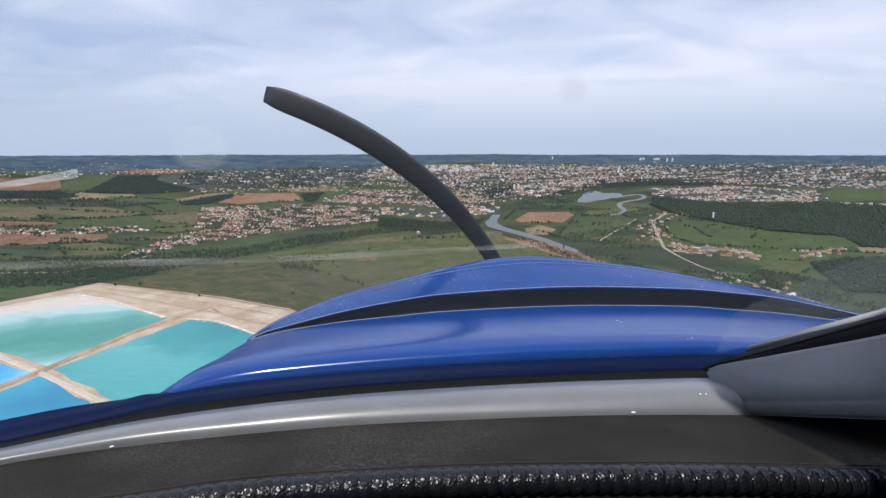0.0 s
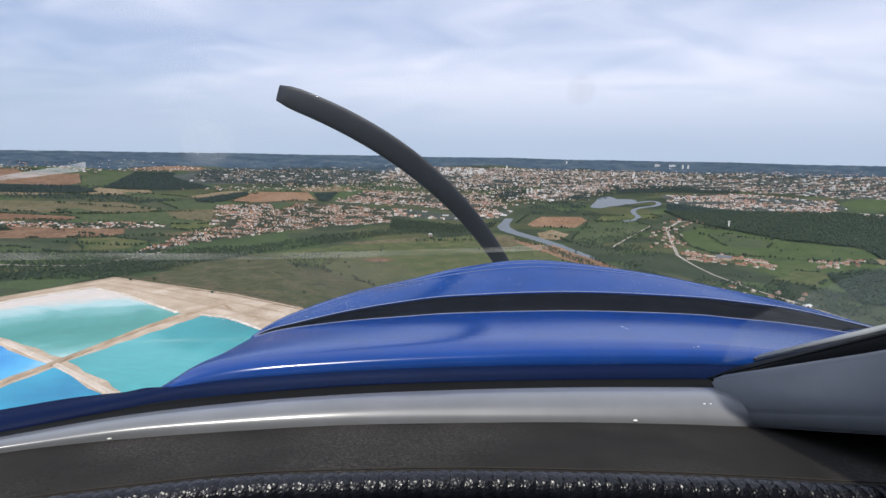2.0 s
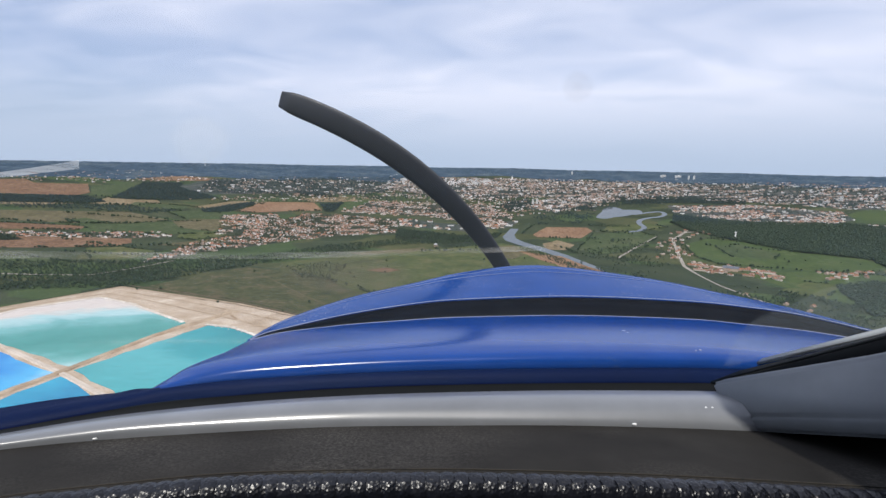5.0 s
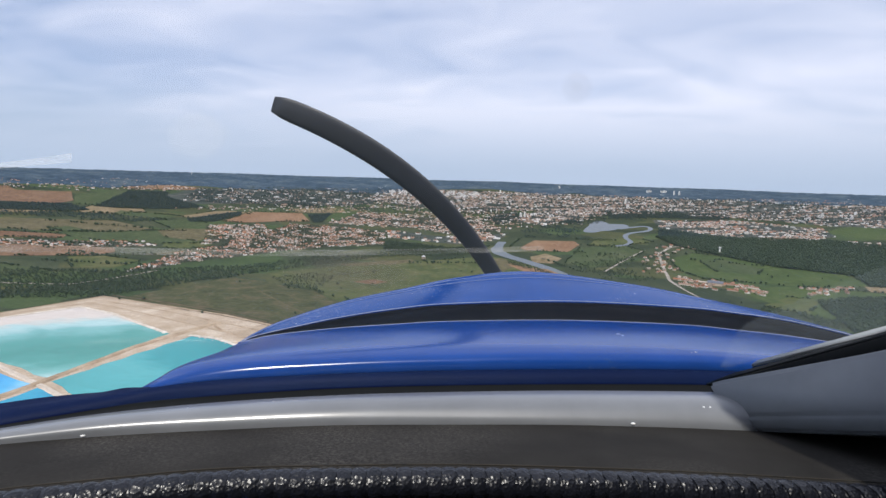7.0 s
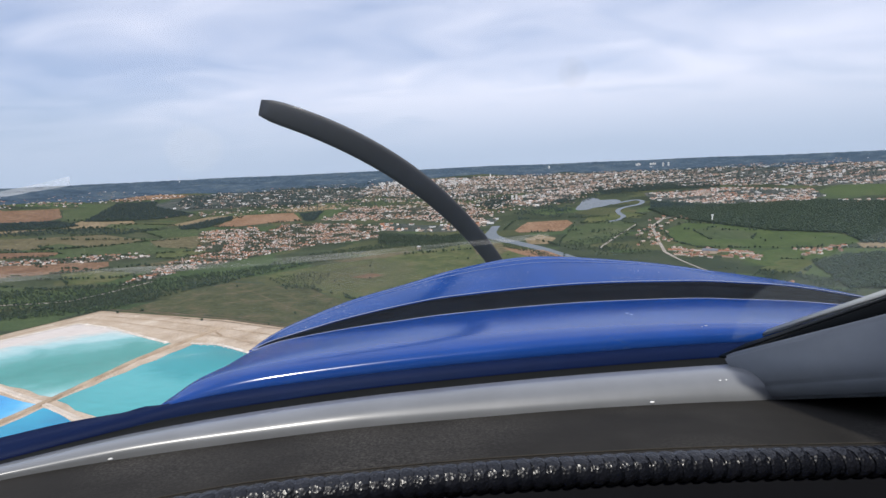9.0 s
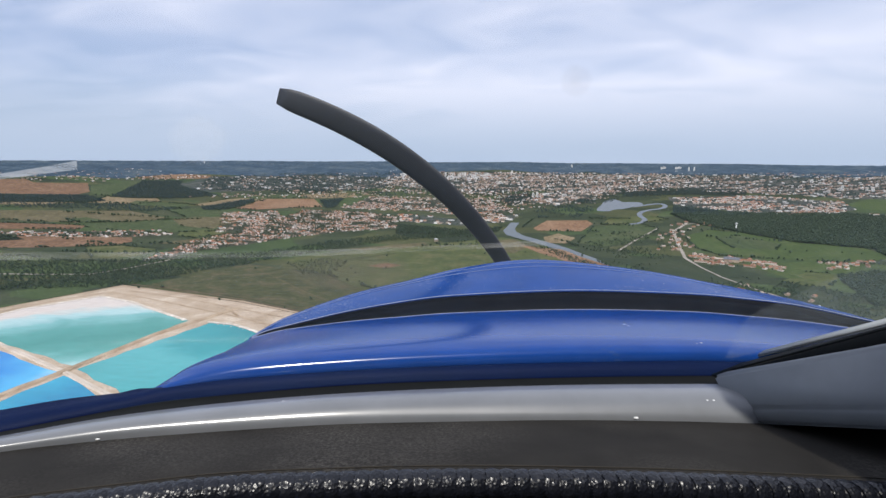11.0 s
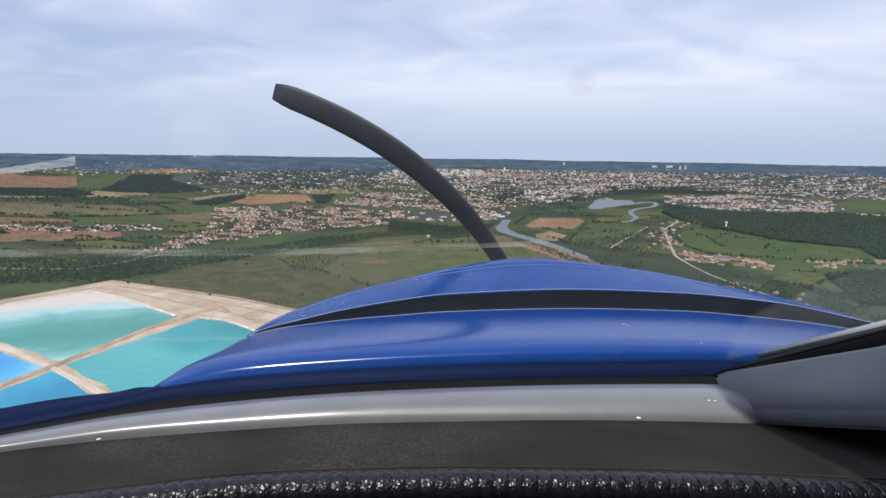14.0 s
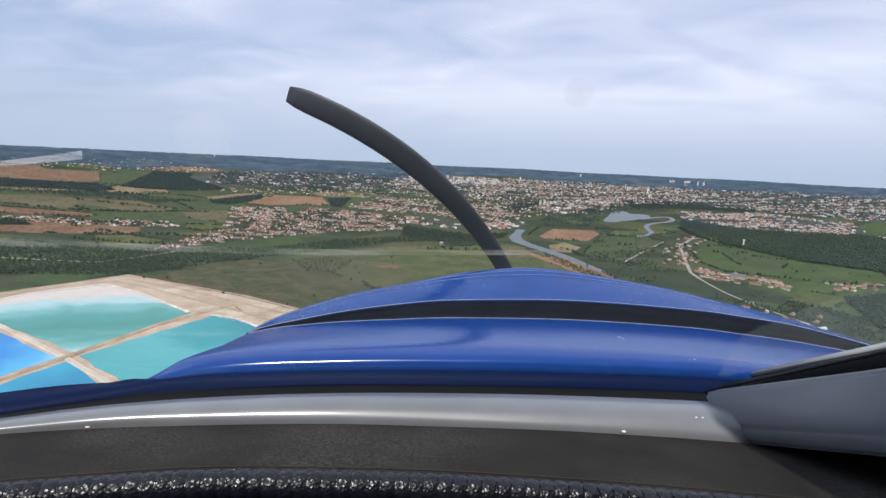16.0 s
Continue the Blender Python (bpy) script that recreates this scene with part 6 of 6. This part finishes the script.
    for name, (x, y, z), r in (("rivet", (0.2440, 0.6705, -0.2169), 0.0025), ("rivet", (0.3398, 0.684, -0.1982), 0.0022), ("rivet", (0.3480, 0.684, -0.1982), 0.0022),
                               ("rivet", (-0.399, 0.595, -0.2197), 0.0024), ("rivet", (-0.2777, 0.639, -0.2067), 0.0024)):
        bm = bmesh.new()
        bmesh.ops.create_uvsphere(bm, u_segments=10, v_segments=6, radius=r, matrix=Matrix.Translation((x, y, z)) @ Matrix.Diagonal((1.3, 1, 0.6, 1)))
        part(name, bm, STEEL, plane, "bright chipped fastener head")
    propeller(plane)
    return plane


def post(plane):
    """The windscreen pillar that rises from the frame: a bevelled grey beam with a dark seal and a pale lip."""
    def beam(name, near, far, mat, label):
        n = len(near)
        bm = bmesh.new()
        a, b = [bm.verts.new(p) for p in near], [bm.verts.new(p) for p in far]
        for k in range(n):
            bm.faces.new((a[k], a[(k + 1) % n], b[(k + 1) % n], b[k]))
        bm.faces.new(a[::-1])
        bm.faces.new(b)
        bmesh.ops.recalc_face_normals(bm, faces=bm.faces[:])
        bmesh.ops.bevel(bm, geom=bm.edges[:], offset=0.004, segments=3, affect="EDGES", clamp_overlap=True)
        ob = part(name, bm, mat, plane, label)
        ob.data.polygons.foreach_set("use_smooth", [True] * len(ob.data.polygons))
        return ob
    beam("pillar", [(0.3731, 0.7350, -0.1786), (0.3748, 0.7050, -0.2127), (0.3879, 0.6900, -0.2293), (0.4758, 0.8000, -0.2658), (0.4630, 0.8400, -0.1913)], [(0.5202, 0.4700, -0.0650), (0.5036, 0.4550, -0.1393), (0.4870, 0.4400, -0.1553), (0.6198, 0.5600, -0.1977), (0.6420, 0.5800, -0.0626)], PILLAR_PAINT, "grey painted windscreen pillar with a bevelled lower edge")
    beam("pillar_seal", [(0.3974, 0.8000, -0.1943), (0.4062, 0.7800, -0.1929), (0.4386, 0.8200, -0.2028), (0.4374, 0.8400, -0.1913)], [(0.5866, 0.5300, -0.0410), (0.5534, 0.5000, -0.0730), (0.6641, 0.6000, -0.0876), (0.6641, 0.6000, -0.0464)], RUBBER, "dark rubber glazing seal on the pillar")
    beam("pillar_lip", [(0.4553, 0.8600, -0.1836), (0.4500, 0.8500, -0.1880), (0.4851, 0.8800, -0.1946), (0.4851, 0.8800, -0.1850)], [(0.6198, 0.5600, -0.0336), (0.6088, 0.5500, -0.0449), (0.6641, 0.6000, -0.0490), (0.6641, 0.6000, -0.0359)], LIP_PAINT, "pale edge of the pillar against the glass")



def cabin(plane):
    """What closes the cabin, with unseen walls and an overhead panel added to shape the light, and the glazing in
    front.
    """
    def slab(name, at, size, mat, label):
        bm = bmesh.new()
        bmesh.ops.create_cube(bm, size=1, matrix=Matrix.Translation(at) @ Matrix.Diagonal((*size, 1)))
        bmesh.ops.bevel(bm, geom=bm.edges[:], offset=0.01, segments=2, affect="EDGES")
        part(name, bm, mat, plane, label)
    # unseen wall behind the seats, added to give dark reflections
    slab("rear_reflected_wall", (0.26, -0.75, -0.25), (1.5, 0.03, 1.35), VINYL, "unseen dark rear wall added for the glossy paint to reflect")
    slab("cabin_floor", (0.26, -0.05, -0.86), (1.3, 1.36, 0.03), VINYL, "dark cabin floor")
    hull = []
    for y, half, top, low in ((-0.78, 0.76, -0.30, -0.95), (0.0, 0.78, -0.30, -0.97), (0.62, 0.76, -0.31, -0.92), (1.05, 0.64, -0.30, -0.78), (1.45, 0.50, -0.22, -0.62), (1.80, 0.20, -0.16, -0.40)):
        hull.append([(0.26 - half * math.cos(a), y, top - (top - low) * math.sin(a) ** 0.7) for a in [math.pi * k / 12 for k in range(13)]])
    skin("fuselage", hull, BLUE_PAINT, plane, "blue belly and sides of the fuselage", 60, 6, 0.01)
    slab("instrument_panel", (0.05, 0.5, -0.5), (1.1, 0.03, 0.5), VINYL, "dark instrument panel below the glareshield")
    # side walls out of view, added to cut the sky light inside
    slab("side_light_block", (0.86, -0.15, -0.17), (0.03, 1.2, 1.38), VINYL, "unseen dark side wall added to keep sky light off the glareshield")
    slab("side_light_block", (-0.79, -0.18, -0.46), (0.03, 1.14, 0.82), VINYL, "unseen dark side wall added to keep sky light off the glareshield")
    # rail out of view, added to hold back light from the left
    slab("rail_light_block", (-0.77, -0.18, 0.47), (0.05, 1.14, 0.10), GREY_PAINT, "unseen grey rail added to cut sky light from the left")
    # unseen overhead panel, its outline fitted to the shadow on the glareshield
    bm = bmesh.new()
    bm.faces.new([bm.verts.new((x, y, 0.51)) for x, y in ((-0.76, -0.40), (-0.76, -0.84), (0.875, -0.84), (0.875, 0.03), (0.262, 0.03), (0.262, -0.045), (0.284, -0.075), (0.292, -0.22), (0.292, -0.40))])
    for v in bmesh.ops.extrude_face_region(bm, geom=bm.faces[:])["geom"]:
        if isinstance(v, bmesh.types.BMVert):
            v.co.z += 0.02
    bmesh.ops.recalc_face_normals(bm, faces=bm.faces[:])
    part("shade_panel", bm, GREY_PAINT, plane, "unseen grey panel cut to cast the shadow on the glareshield")
    glass = skin("windscreen", [SEAM, [(x * 0.97, y - 0.12, z + 0.28) for x, y, z in SEAM], [(x * 0.92, y - 0.42, z + 0.58) for x, y, z in SEAM], [(x * 0.86, y - 0.95, z + 0.78) for x, y, z in SEAM]],
                 ACRYLIC, plane, "clear acrylic windscreen with dust and a painted blue haze", 60, 8, 0.003)
    glass.modifiers.clear()
    glass.visible_shadow = False
    # the dash's reflection in the glass, painted as a pale band
    upper = [(x, y, z + 0.0075 - 0.004 * k / (len(REFLECTED_BAND) - 1)) for k, (x, y, z) in enumerate(REFLECTED_BAND)]
    streak = skin("glass_reflection", [shifted(REFLECTED_BAND, 0, 0, -0.004), upper], BAND_FILM, glass, "pale reflected band painted across the windscreen", 80, 10)
    streak.modifiers.clear()
    streak.visible_shadow = False
    for name, low, top, mat, label in (("reflection_patch", CORNER_LOW, CORNER_TOP, CORNER_FILM, "hazy reflection painted in the corner of the windscreen"),
                                       ("dirt_smudge", [(-0.27, 0.775, -0.075), (-0.14, 0.785, -0.075), (-0.02, 0.79, -0.075)], [(-0.27, 0.775, 0.002), (-0.14, 0.785, 0.002), (-0.02, 0.79, 0.002)],
                                        blot_film("dark_smudge", (-0.145, 0.785, -0.036), (0.115, 0.3, 0.036), 0.42, (0.16, 0.145, 0.12)), "dark smudge of dried dirt on the windscreen"),
                                       ("dirt_ghost_spot", [(0.155, 0.70, 0.195), (0.22, 0.70, 0.195)], [(0.155, 0.70, 0.265), (0.22, 0.70, 0.265)],
                                        blot_film("grey_spot", (0.175, 0.70, 0.222), (0.024, 0.3, 0.026), 0.14, (0.30, 0.30, 0.30)), "small grey spot on the windscreen"),
                                       # pale ring: a round ghost reflection painted on the glass
                                       ("dirt_ghost_spot", [(-0.42, 0.72, 0.10), (-0.27, 0.73, 0.10)], [(-0.42, 0.72, 0.21), (-0.27, 0.73, 0.21)],
                                        blot_film("pale_ring", (-0.345, 0.725, 0.152), (0.047, 0.3, 0.044), 0.15, (0.86, 0.86, 0.84), 0.5), "pale round ghost painted on the windscreen"),
                                       ("painted_glint", GLINT_LOW, GLINT_TOP, GLINT_FILM, "short pale glint painted on the windscreen")):
        film = skin(name, [low, top], mat, glass, label, 40, 10)
        film.modifiers.clear()
        film.visible_shadow = False


def propeller(plane):
    """A stopped two-bladed propeller: twisted, sabre-shaped blades of dark composite on a hub."""
    prop = new("propeller")
    prop.parent = plane
    tagged(prop, "dark two-bladed propeller", "")
    hub = Vector((0.26, 1.98, -0.16))
    tip = Vector((-0.660, 1.98, 0.585))
    bend = Vector((0.000, 1.98, 0.355))
    for way, name in ((1, "blade"), (-1, "blade")):
        n, sides = 34, 14
        verts, faces = [], []
        for k in range(n):
            t = k / (n - 1)
            p = (1 - t) ** 2 * hub + 2 * t * (1 - t) * bend + t * t * tip
            d = (2 * (1 - t) * (bend - hub) + 2 * t * (tip - bend)).normalized()
            p = hub + way * (p - hub)
            wide = d.cross(Vector((0, 1, 0))).normalized()
            chord = 0.052 + 0.044 * math.sin(math.pi * min(1, t * 0.62 + 0.12))
            if t > 0.96:
                chord *= 1 - 0.28 * (t - 0.96) / 0.04
            twist = radians(48 - 34 * t)
            flat = wide * math.cos(twist) + Vector((0, 1, 0)) * math.sin(twist)
            thick = flat.cross(d).normalized()
            for j in range(sides):
                a = 2 * math.pi * j / sides
                verts.append(tuple(p + flat * (math.cos(a) * chord / 2) + thick * (math.sin(a) * chord * 0.075)))
        for k in range(n - 1):
            for j in range(sides):
                a, b = k * sides + j, k * sides + (j + 1) % sides
                faces.append((a, b, b + sides, a + sides))
        faces += [tuple(range(sides))[::-1], tuple((n - 1) * sides + j for j in range(sides))]
        ob = mesh_object(name, verts, faces, [PROP_PAINT], smooth=True, parent=prop)
    bm = bmesh.new()
    bmesh.ops.create_cone(bm, segments=24, radius1=0.09, radius2=0.08, depth=0.16, matrix=Matrix.Translation(hub) @ Matrix.Rotation(radians(90), 4, "X"))
    part("hub", bm, PROP_PAINT, prop)


aircraft()
